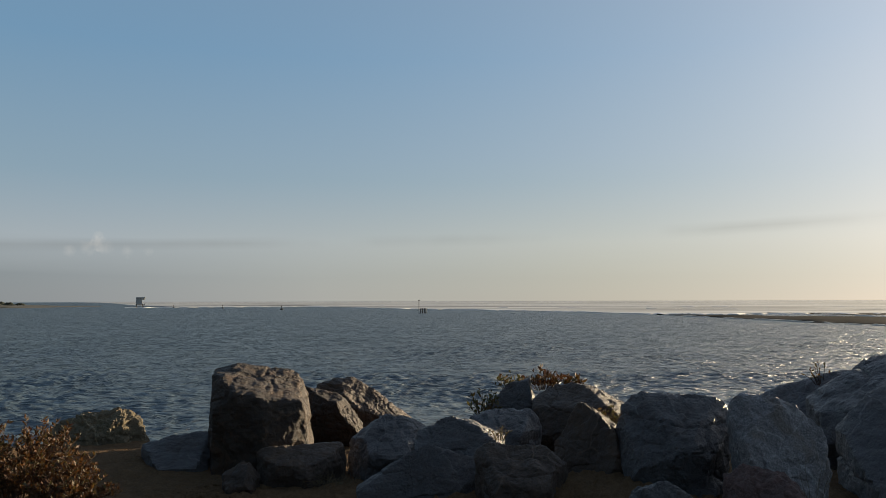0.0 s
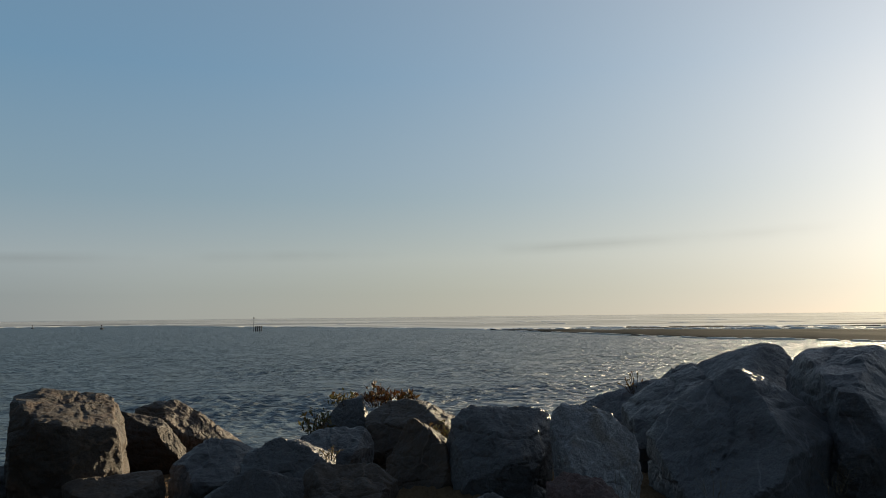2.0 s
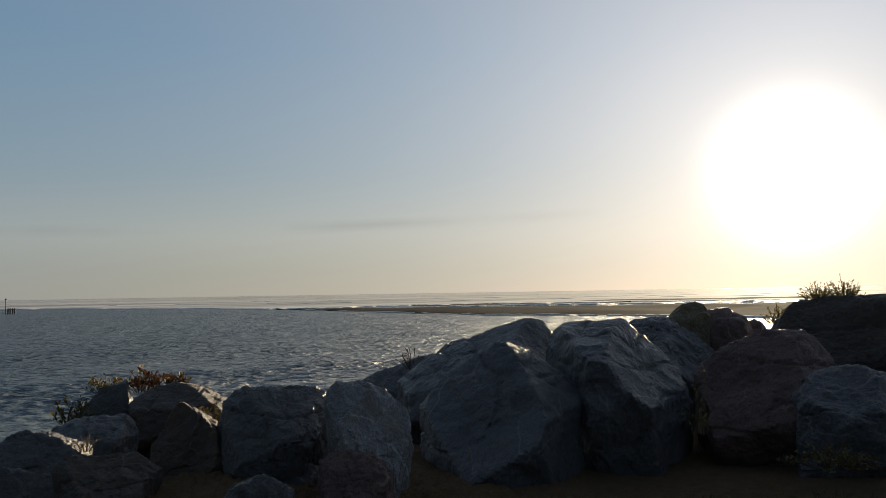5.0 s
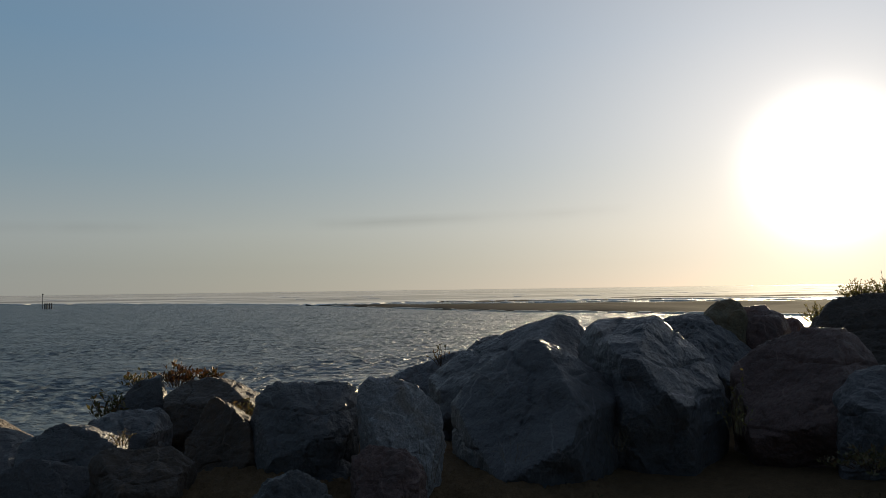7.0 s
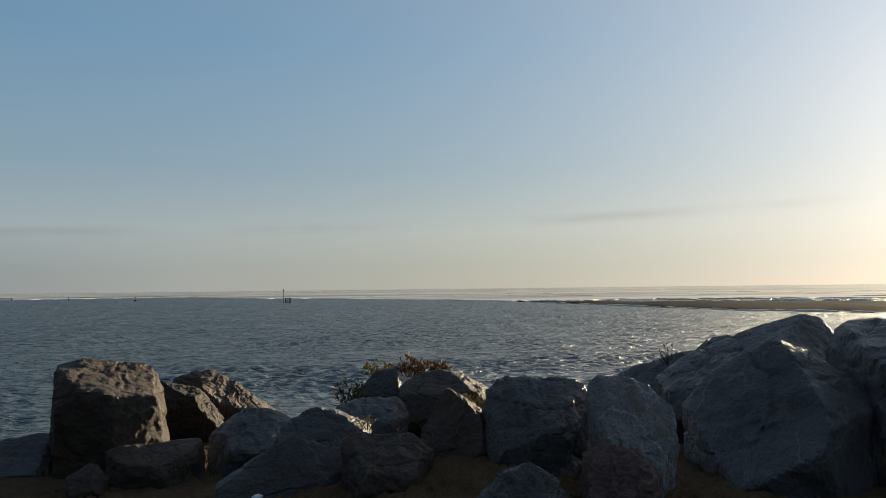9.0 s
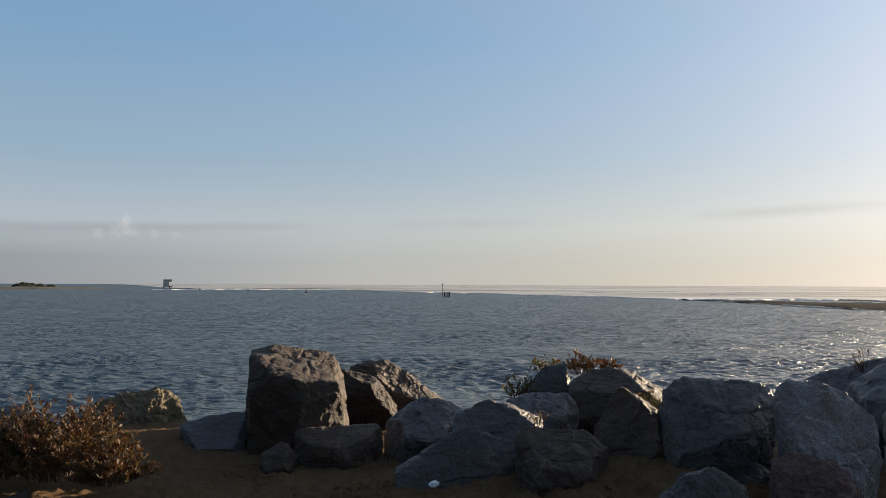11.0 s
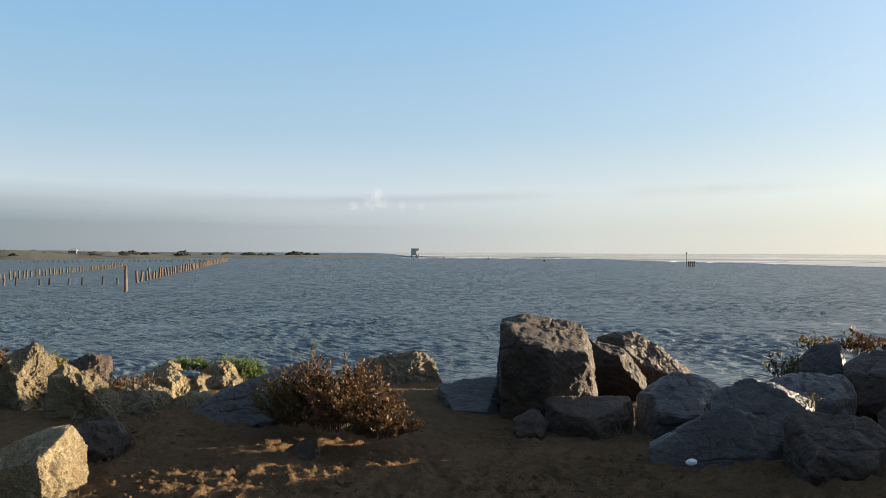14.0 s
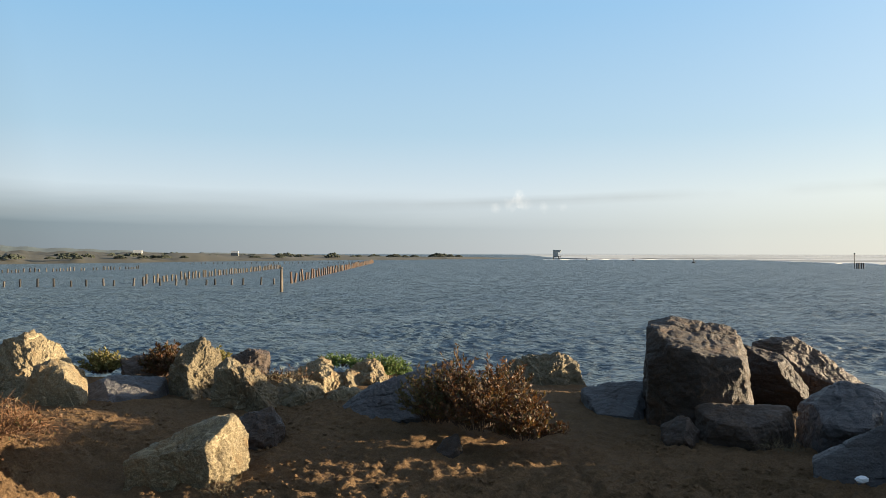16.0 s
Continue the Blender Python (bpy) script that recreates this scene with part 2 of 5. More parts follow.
    bump(nt, b, h, 1.0, 0.075)
    return m


GREY = rock_material("blue_grey_limestone", (0.015, 0.013, 0.012), (0.043, 0.037, 0.036), (0.142, 0.125, 0.119), (0.047, 0.031, 0.022), 0.40)
# Lightened limestone for the right heap; sun glare is put into its colour.
GLARE_GREY = rock_material("glare_paled_limestone", (0.016, 0.0145, 0.0155), (0.052, 0.047, 0.049), (0.175, 0.158, 0.162), (0.06, 0.042, 0.034), 0.37)
# Paled limestone: skylight on one boulder's face, put into its whole colour.
LIT_GREY = rock_material("light_paled_limestone", (0.05, 0.045, 0.046), (0.24, 0.215, 0.21), (0.62, 0.58, 0.57), (0.2, 0.145, 0.10), 0.42)
BROWN = rock_material("brown_limestone", (0.028, 0.018, 0.012), (0.064, 0.041, 0.028), (0.137, 0.090, 0.061), (0.101, 0.053, 0.024), 0.5)
UMBER = rock_material("rusty_dark_stone", (0.015, 0.008, 0.005), (0.036, 0.022, 0.013), (0.101, 0.060, 0.034), (0.088, 0.041, 0.015), 0.6)
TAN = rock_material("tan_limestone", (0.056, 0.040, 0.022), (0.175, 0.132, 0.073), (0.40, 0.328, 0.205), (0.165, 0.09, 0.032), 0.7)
RED = rock_material("reddish_stone_and_flare", (0.045, 0.022, 0.019), (0.125, 0.064, 0.052), (0.23, 0.145, 0.12), (0.10, 0.062, 0.052), 0.5)


def sand_material():
    m, nt, b = material("trodden_sand")
    tc = nt.nodes.new("ShaderNodeTexCoord")
    v = tc.outputs["Object"]
    big = tex_noise(nt, v, 0.6, 5, 0.6)
    mid = tex_noise(nt, v, 11.0, 8, 0.7)
    fine = tex_noise(nt, v, 70.0, 5, 0.75)
    grit = tex_noise(nt, v, 420.0, 2, 0.6)
    base = ramp(nt, big, [(0.3, (0.140, 0.078, 0.036)), (0.7, (0.236, 0.137, 0.066))])
    base = mix(nt, 0.6, base, ramp(nt, mid, [(0.25, (0.089, 0.048, 0.022)), (0.5, (0.184, 0.107, 0.051)), (0.78, (0.338, 0.207, 0.102))]))
    base = mix(nt, 0.42, base, ramp(nt, fine, [(0.3, (0.089, 0.053, 0.028)), (0.6, (0.294, 0.184, 0.097)), (0.8, (0.530, 0.367, 0.217))]))
    nt.links.new(base, b.inputs["Base Color"])
    b.inputs["Roughness"].default_value = 0.95
    b.inputs["Specular IOR Level"].default_value = 0.2
    h = maths(nt, "ADD", mid, maths(nt, "ADD", maths(nt, "MULTIPLY", fine, 0.25), maths(nt, "MULTIPLY", grit, 0.06)))
    bump(nt, b, h, 1.0, 0.12)
    return m


SAND = sand_material()


def plain(name, a, b_, scale=8.0, rough=0.8, bump_d=0.01, detail=5):
    """Two tones of one surface, mottled, with a little relief."""
    m, nt, b = material(name)
    tc = nt.nodes.new("ShaderNodeTexCoord")
    n1 = tex_noise(nt, tc.outputs["Object"], scale, detail, 0.65)
    nt.links.new(ramp(nt, n1, [(0.3, a), (0.7, b_)]), b.inputs["Base Color"])
    b.inputs["Roughness"].default_value = rough
    bump(nt, b, n1, 0.6, bump_d)
    return m


def sea_material():
    m, nt, b = material("choppy_sea_water")
    tc = nt.nodes.new("ShaderNodeTexCoord")
    v = tc.outputs["Object"]
    mp = node(nt, "ShaderNodeMapping")
    mp.inputs["Scale"].default_value = (0.42, 1.0, 1.0)
    mp.inputs["Rotation"].default_value = (0, 0, radians(-20))
    nt.links.new(v, mp.inputs["Vector"])
    w = mp.outputs[0]
    murk = tex_noise(nt, v, 0.012, 4, 0.6)
    base = ramp(nt, murk, [(0.35, (0.046, 0.068, 0.080)), (0.65, (0.056, 0.078, 0.088))])
    nt.links.new(base, b.inputs["Base Color"])
    b.inputs["Roughness"].default_value = 0.40
    b.inputs["IOR"].default_value = 1.6
    # short chop with sharp crests, and ripples on its backs
    crest = maths(nt, "SUBTRACT", 1.0, maths(nt, "ABSOLUTE", maths(nt, "MULTIPLY", maths(nt, "SUBTRACT", tex_noise(nt, w, 2.7, 2, 0.5, 0.6), 0.5), 3.0)))
    chop = tex_noise(nt, w, 6.5, 3, 0.6, 0.4)
    ripple = tex_noise(nt, w, 11.0, 3, 0.6)
    high = maths(nt, "ADD", maths(nt, "MULTIPLY", crest, 0.12), maths(nt, "ADD", maths(nt, "MULTIPLY", chop, 0.20), maths(nt, "MULTIPLY", ripple, 0.035)))
    slope = node(nt, "ShaderNodeBump", Strength=1.0, Distance=1.0)
    nt.links.new(high, slope.inputs["Height"])
    # wave faces too far off to make out singly, in four sizes
    last = slope.outputs[0]
    for size, gain in ((2.6, 1.3), (1.25, 1.6), (0.6, 1.2), (0.24, 0.5)):
        n = node(nt, "ShaderNodeTexNoise", Scale=size, Detail=3.0, Roughness=0.6, Distortion=0.5)
        nt.links.new(v, n.inputs["Vector"])
        face = n.outputs["Color"]
        for op, val in (("SUBTRACT", (0.5, 0.5, 0.5)), ("MULTIPLY", (gain * 0.6, gain, 0.0)), ("ADD", None)):
            vm = nt.nodes.new("ShaderNodeVectorMath")
            vm.operation = op
            nt.links.new(face, vm.inputs[0])
            if val:
                vm.inputs[1].default_value = val
            else:
                nt.links.new(last, vm.inputs[1])
            face = vm.outputs[0]
        last = face
    # across long stretches of water only the faces turned to the beach show
    flat = nt.nodes.new("ShaderNodeVectorMath")
    flat.operation = "MULTIPLY"
    flat.inputs[1].default_value = (1, 1, 0)
    nt.links.new(v, flat.inputs[0])
    far = nt.nodes.new("ShaderNodeVectorMath")
    far.operation = "LENGTH"
    nt.links.new(flat.outputs[0], far.inputs[0])
    ashore = nt.nodes.new("ShaderNodeVectorMath")
    ashore.operation = "NORMALIZE"
    nt.links.new(flat.outputs[0], ashore.inputs[0])
    amount = maths(nt, "ADD", maths(nt, "MULTIPLY", maths(nt, "MULTIPLY", maths(nt, "SUBTRACT", far.outputs["Value"], 10.0), 1 / 60.0, True), -0.14), 0.0)
    lean = nt.nodes.new("ShaderNodeVectorMath")
    lean.operation = "SCALE"
    nt.links.new(ashore.outputs[0], lean.inputs[0])
    nt.links.new(amount, lean.inputs["Scale"])
    sun_lean = nt.nodes.new("ShaderNodeVectorMath")        # and an added tilt that brightens the sun side and darkens the west
    sun_lean.operation = "ADD"
    sun_lean.inputs[1].default_value = (0.21, -0.01, 0.0)
    nt.links.new(lean.outputs[0], sun_lean.inputs[0])
    both = nt.nodes.new("ShaderNodeVectorMath")
    both.operation = "ADD"
    nt.links.new(last, both.inputs[0])
    nt.links.new(sun_lean.outputs[0], both.inputs[1])
    done = nt.nodes.new("ShaderNodeVectorMath")
    done.operation = "NORMALIZE"
    nt.links.new(both.outputs[0], done.inputs[0])
    nt.links.new(done.outputs[0], b.inputs["Normal"])
    return m


SEA = sea_material()


def matte(m):
    """Drop most of the gloss of a surface."""
    nt = m.node_tree
    old = nt.nodes["Principled BSDF"]
    old.inputs["Specular IOR Level"].default_value = 0.05
    d = nt.nodes.new("ShaderNodeBsdfDiffuse")
    d.inputs["Roughness"].default_value = 1.0
    nt.links.new(old.inputs["Base Color"].links[0].from_socket, d.inputs["Color"])
    half = nt.nodes.new("ShaderNodeMixShader")
    half.inputs[0].default_value = 0.4
    nt.links.new(d.outputs[0], half.inputs[1])
    nt.links.new(old.outputs[0], half.inputs[2])
    nt.links.new(half.outputs[0], nt.nodes["Material Output"].inputs["Surface"])
    return m


WET_SAND = plain("wet_bar_sand", (0.05, 0.041, 0.032), (0.10, 0.083, 0.066), 0.08, 0.95, 0.1)
matte(WET_SAND)
FOAM = plain("surf_foam", (0.66, 0.62, 0.57), (0.84, 0.81, 0.76), 0.5, 0.9, 0.1)


def whitewater_material():
    m, nt, b = material("churned_and_fog_pale_water")
    tc = nt.nodes.new("ShaderNodeTexCoord")
    mp = node(nt, "ShaderNodeMapping")
    mp.inputs["Scale"].default_value = (0.3, 1.0, 1.0)
    nt.links.new(tc.outputs["Object"], mp.inputs["Vector"])
    n1 = tex_noise(nt, mp.outputs[0], 0.012, 7, 0.65, 0.5)
    n2 = tex_noise(nt, mp.outputs[0], 0.05, 6, 0.6)
    f = maths(nt, "MULTIPLY", maths(nt, "SUBTRACT", maths(nt, "ADD", maths(nt, "MULTIPLY", n1, 0.7), maths(nt, "MULTIPLY", n2, 0.3)), 0.44), 8.0, True)
    nt.links.new(mix(nt, f, (0.27, 0.275, 0.27), (0.62, 0.615, 0.59)), b.inputs["Base Color"])
    b.inputs["Roughness"].default_value = 0.9
    b.inputs["Specular IOR Level"].default_value = 0.15
    return m


WHITE_WATER = whitewater_material()
OLD_WOOD = plain("weathered_pile_wood", (0.06, 0.047, 0.035), (0.13, 0.105, 0.078), 3.0, 0.85, 0.02)
RED_WOOD = plain("reddish_pile_wood", (0.065, 0.038, 0.026), (0.14, 0.085, 0.056), 3.0, 0.85, 0.02)
BLACK_WOOD = plain("tarred_wet_wood", (0.010, 0.009, 0.009), (0.028, 0.024, 0.022), 3.0, 0.8, 0.02)
DARK_WOOD = plain("dark_wet_wood", (0.035, 0.03, 0.028), (0.09, 0.075, 0.065), 3.0, 0.7, 0.02)
GRASS_LAND = plain("dry_coastal_grass", (0.035, 0.034, 0.024), (0.065, 0.057, 0.038), 0.03, 0.95, 0.3)
SCRUB = plain("far_scrub", (0.022, 0.028, 0.018), (0.05, 0.055, 0.034), 0.4, 0.95, 0.3)
# The hill's grey-blue cast is mist haze put into its colour.
HILL = plain("hazed_green_hill", (0.06, 0.085, 0.085), (0.085, 0.11, 0.11), 0.004, 1.0, 1.0)
PALE_PAINT = plain("pale_weathered_paint", (0.10, 0.10, 0.095), (0.15, 0.15, 0.14), 1.0, 0.6, 0.01)
GREY_PAINT = plain("weathered_grey_boards", (0.28, 0.28, 0.27), (0.4, 0.4, 0.38), 1.0, 0.8, 0.02)
PAPER = plain("crumpled_white_paper", (0.7, 0.7, 0.72), (0.82, 0.82, 0.82), 20.0, 0.7, 0.005)
TWIG = plain("dry_brown_twig", (0.04, 0.024, 0.016), (0.10, 0.06, 0.037), 12.0, 0.9, 0.003)
RED_STRAW = plain("reddish_dry_grass", (0.10, 0.045, 0.022), (0.26, 0.135, 0.06), 9.0, 0.9, 0.002)
STRAW = plain("straw_dry_grass", (0.13, 0.095, 0.055), (0.24, 0.18, 0.10), 12.0, 0.9, 0.002)


def leaf_material(name, a, b_, c):
    m, nt, b = material(name)
    geo = nt.nodes.new("ShaderNodeNewGeometry")
    col = ramp(nt, geo.outputs["Random Per Island"], [(0.0, a), (0.5, b_), (1.0, c)])
    nt.links.new(col, b.inputs["Base Color"])
    b.inputs["Roughness"].default_value = 0.6
    tr = nt.nodes.new("ShaderNodeBsdfTranslucent")
    nt.links.new(col, tr.inputs["Color"])
    mx = nt.nodes.new("ShaderNodeMixShader")
    mx.inputs[0].default_value = 0.35
    nt.links.new(b.outputs[0], mx.inputs[1])
    nt.links.new(tr.outputs[0], mx.inputs[2])
    nt.links.new(mx.outputs[0], nt.nodes["Material Output"].inputs["Surface"])
    return m


RUST_LEAF = leaf_material("rust_brown_leaf", (0.046, 0.020, 0.008), (0.130, 0.052, 0.015), (0.06, 0.055, 0.018))
OLIVE_LEAF = leaf_material("olive_brown_leaf", (0.06, 0.06, 0.025), (0.12, 0.10, 0.035), (0.17, 0.09, 0.04))
GREEN_LEAF = leaf_material("fresh_green_leaf", (0.05, 0.10, 0.02), (0.10, 0.16, 0.035), (0.15, 0.19, 0.05))
YELLOW_LEAF = leaf_material("yellow_green_leaf", (0.14, 0.11, 0.03), (0.22, 0.18, 0.05), (0.16, 0.15, 0.04))


# ---- ground and sea ----
def spaced(lo, a, b, hi, step, grow=1.09):
    """Even steps from a to b, and growing steps out to lo and hi."""
    mid = list(np.arange(a, b + step * 0.5, step))
    left, right, s = [], [], step
    while not left or left[-1] > lo:
        s *= grow
        left.append((left[-1] if left else a) - s)
    s = step
    while not right or right[-1] < hi:
        s *= grow
        right.append((right[-1] if right else mid[-1]) + s)
    return np.array(left[::-1] + mid + right)


RIDGES = [(-7.6, 5.48, -6.29, 6.35), (-6.18, 5.23, -5.38, 5.74), (-2.72, 4.92, -2.32, 5.28)]      # from x, y to x, y


def ground_height(x, y):
    r = np.hypot(x, y)
    p = np.stack([x, y, np.zeros_like(x)], -1).reshape(-1, 3)
    roll_ = (fbm(p * 0.35, 3, 3) * 0.09).reshape(x.shape)
    # footprints and churned, crumbly sand
    p = p + np.stack([vnoise(p * 3.7, 41), vnoise(p * 3.7, 42), p[:, 2]], 1) * 0.09 + np.stack([p[:, 1] * 0.5, p[:, 0] * -0.5, p[:, 2]], 1)
    clods = np.clip(fbm(p * 15.0 + 5.0, 31, 4, 0.75), -0.2, 1) * 0.027
    prints = np.clip(np.abs(fbm(p * 2.6, 11, 2)) - 0.12, 0, 0.3) * 0.12
    crumbs = (np.abs(vnoise(p * 16.0, 23)) + np.abs(vnoise(p * 27.0, 24)) * 0.7) * 0.022
    tread = (clods + prints + crumbs).reshape(x.shape)
    where = np.clip(1.25 - np.abs(r - 5.2) / 2.6, 0.25, 1) * np.clip((y - 1.5) / 0.9, 0, 1) * np.clip((4.6 - x) / 1.0, 0, 1) * np.clip((x + 9.0) / 1.0, 0, 1)
    h = roll_ * np.clip((r - 5.0) / 3.0, 0.35, 1) + tread * where - 0.05
    # a bench of blown sand behind the beach rocks, and low trodden ridges
    west = np.degrees(np.arctan2(-x, y))
    bench = np.clip((r - 6.2) / 1.7, 0, 1) * np.clip((west - 9) / 28, 0, 1) * np.clip((75 - west) / 10, 0, 1) * (y > 0)
    h += 0.29 * bench * bench * (3 - 2 * bench)
    h += 0.04 * np.exp(-(((x + 3.3) / 1.1) ** 2 + ((y - 4.95) / 0.75) ** 2))
    h += 0.05 * np.exp(-(((x + 3.2) / 1.1) ** 2 + ((y - 4.5) / 0.55) ** 2))
    for x0, y0, x1, y1 in RIDGES:
        dx, dy = x1 - x0, y1 - y0
        t = np.clip(((x - x0) * dx + (y - y0) * dy) / (dx * dx + dy * dy), 0, 1)
        h += 0.055 * np.exp(-((x - x0 - t * dx) ** 2 + (y - y0 - t * dy) ** 2) / 0.09 ** 2)
    h += 0.30 * np.exp(-(((x - 1.6) / 1.6) ** 2 + ((y - 5.8) / 1.3) ** 2))
    h += (0.40 + 1.1 * (clods + crumbs).reshape(x.shape)) * np.exp(-(((x + 5.75) / 0.9) ** 2 + ((y - 3.0) / 0.75) ** 2))     # mound with dry plants
    h -= 0.07 * np.exp(-(((x + 4.5) / 1.1) ** 2 + ((y - 3.35) / 0.5) ** 2))
    h += np.clip((x - 2.0) * 0.06, 0, 0.4)
    fall = np.clip((r - 9.0) / 5.5, 0, 1)
    fall = np.where(y < -2, 0, fall)
    fall = fall * fall * (3 - 2 * fall)
    h = h * (1 - fall) - fall * 3.6
    deep = np.clip((r - 60) / 600, 0, 1)
    return h - deep * 2.0 * (y > -2)


gx = spaced(-4600, -8.0, 3.5, 4600, 0.026)
gy = spaced(-4600, 2.4, 8.4, 4600, 0.026)
GX, GY = np.meshgrid(gx, gy)
ground = new("ground", grid_mesh("ground", GX, GY, ground_height(GX, GY), SAND))
tagged(ground, "brown trodden sand with footprints and loose lumps", "ground", kind="structure")

az = np.radians(np.linspace(-66, 74, 1000))
rr = np.concatenate([11 * (170 / 11) ** np.linspace(0, 1, 600, endpoint=False), 170 * 27.6 ** np.linspace(0, 1, 90)])
AZ, RR = np.meshgrid(az, rr)
SX, SY = RR * np.sin(AZ), RR * np.cos(AZ)


def wave_height(x, y, r):
    """Many short, steep wave trains running in from the sea."""
    rng = np.random.default_rng(12)
    warp = np.stack([x.ravel() * 0.2, y.ravel() * 0.2, np.zeros(x.size)], 1)
    wx = x + (vnoise(warp, 61) * 1.0).reshape(x.shape)
    wy = y + (vnoise(warp, 62) * 1.0).reshape(x.shape)
    gust = 0.8 + 0.45 * vnoise(warp * 0.8, 63).reshape(x.shape)
    h = np.zeros_like(x)
    for k in range(44):
        length = 0.3 * (4.0 ** rng.random())
        a = radians(rng.normal(-8, 45))
        ph = rng.uniform(0, 2 * math.pi)
        arg = (wx * math.sin(a) + wy * math.cos(a)) * 2 * math.pi / length + ph
        crest = 1 - np.abs(np.sin(arg * 0.5)) * 2
        h += 0.0115 * length * (crest * 0.7 + np.cos(arg) * 0.3) * np.clip(length / (r * 0.0037 * 2.0) - 0.5, 0.0 if length < 0.7 else 0.5, 1)
    return h * gust * (1 - 0.3 * np.clip((r - 25) / 60, 0, 1)) * (1 - 0.88 * np.clip((r - 165) / 50, 0, 1))


sea = new("sea", grid_mesh("sea", SX, SY, WATER + wave_height(SX, SY, RR), SEA))
tagged(sea, "choppy blue-grey estuary water with small waves", "water", kind="structure")


# loose crumbs of damp sand, kicked up by feet
def sand_crumbs():
    rng = np.random.default_rng(77)
    n = 8000
    x, y = rng.uniform(-7.4, 2.6, n * 3), rng.uniform(2.2, 7.2, n * 3)
    p = np.stack([x, y, x * 0], 1)
    dense = fbm(p * 1.3 + 4.0, 66, 3) + 0.16 * (np.hypot(x, y) < 6.4) + 0.3 * np.exp(-((x + 3.3) ** 2 + (y - 4.9) ** 2) / 1.2)
    keep = (dense > rng.uniform(-0.15, 0.5, n * 3)) & (np.hypot(x, y) > 3.6)
    x, y = x[keep][:n], y[keep][:n]
    z = ground_height(x[None], y[None])[0]
    ico = bmesh.new()
    bmesh.ops.create_icosphere(ico, subdivisions=1, radius=1)
    ico.verts.ensure_lookup_table()
    v0 = np.array([v.co[:] for v in ico.verts])
    f0 = np.array([[v.index for v in f.verts] for f in ico.faces])
    ico.free()
    m = len(x)
    size = 0.005 + 0.014 * rng.random((m, 1, 1)) ** 2.5
    v = v0[None] * size * (1 + rng.normal(size=(m, len(v0), 1)) * 0.22) * rng.uniform((0.8, 0.8, 0.45), (1.5, 1.5, 0.9), (m, 1, 3))
    a = rng.uniform(0, 2 * math.pi, m)
    c, s = np.cos(a)[:, None], np.sin(a)[:, None]
    v = np.stack([v[..., 0] * c - v[..., 1] * s + x[:, None], v[..., 0] * s + v[..., 1] * c + y[:, None], v[..., 2] + z[:, None] + size[:, 0] * 0.25], 2)
    faces = (f0[None] + np.arange(m)[:, None, None] * len(v0)).reshape(-1, 3)
    ob = new("sand_crumbs", mesh_of("sand_crumbs", v.reshape(-1, 3), faces.tolist(), SAND, False))
    tagged(ob, "loose crumbs of brown sand kicked up by feet", "sand", kind="stuff")


sand_crumbs()


# ---- boulders ----
ICO = {}


def icosphere(sub):
    if sub not in ICO:
        bm = bmesh.new()
        bmesh.ops.create_icosphere(bm, subdivisions=sub, radius=1)
        bm.verts.ensure_lookup_table()
        ICO[sub] = (np.array([v.co[:] for v in bm.verts]), [[v.index for v in f.verts] for f in bm.faces])
        bm.free()
    return ICO[sub]


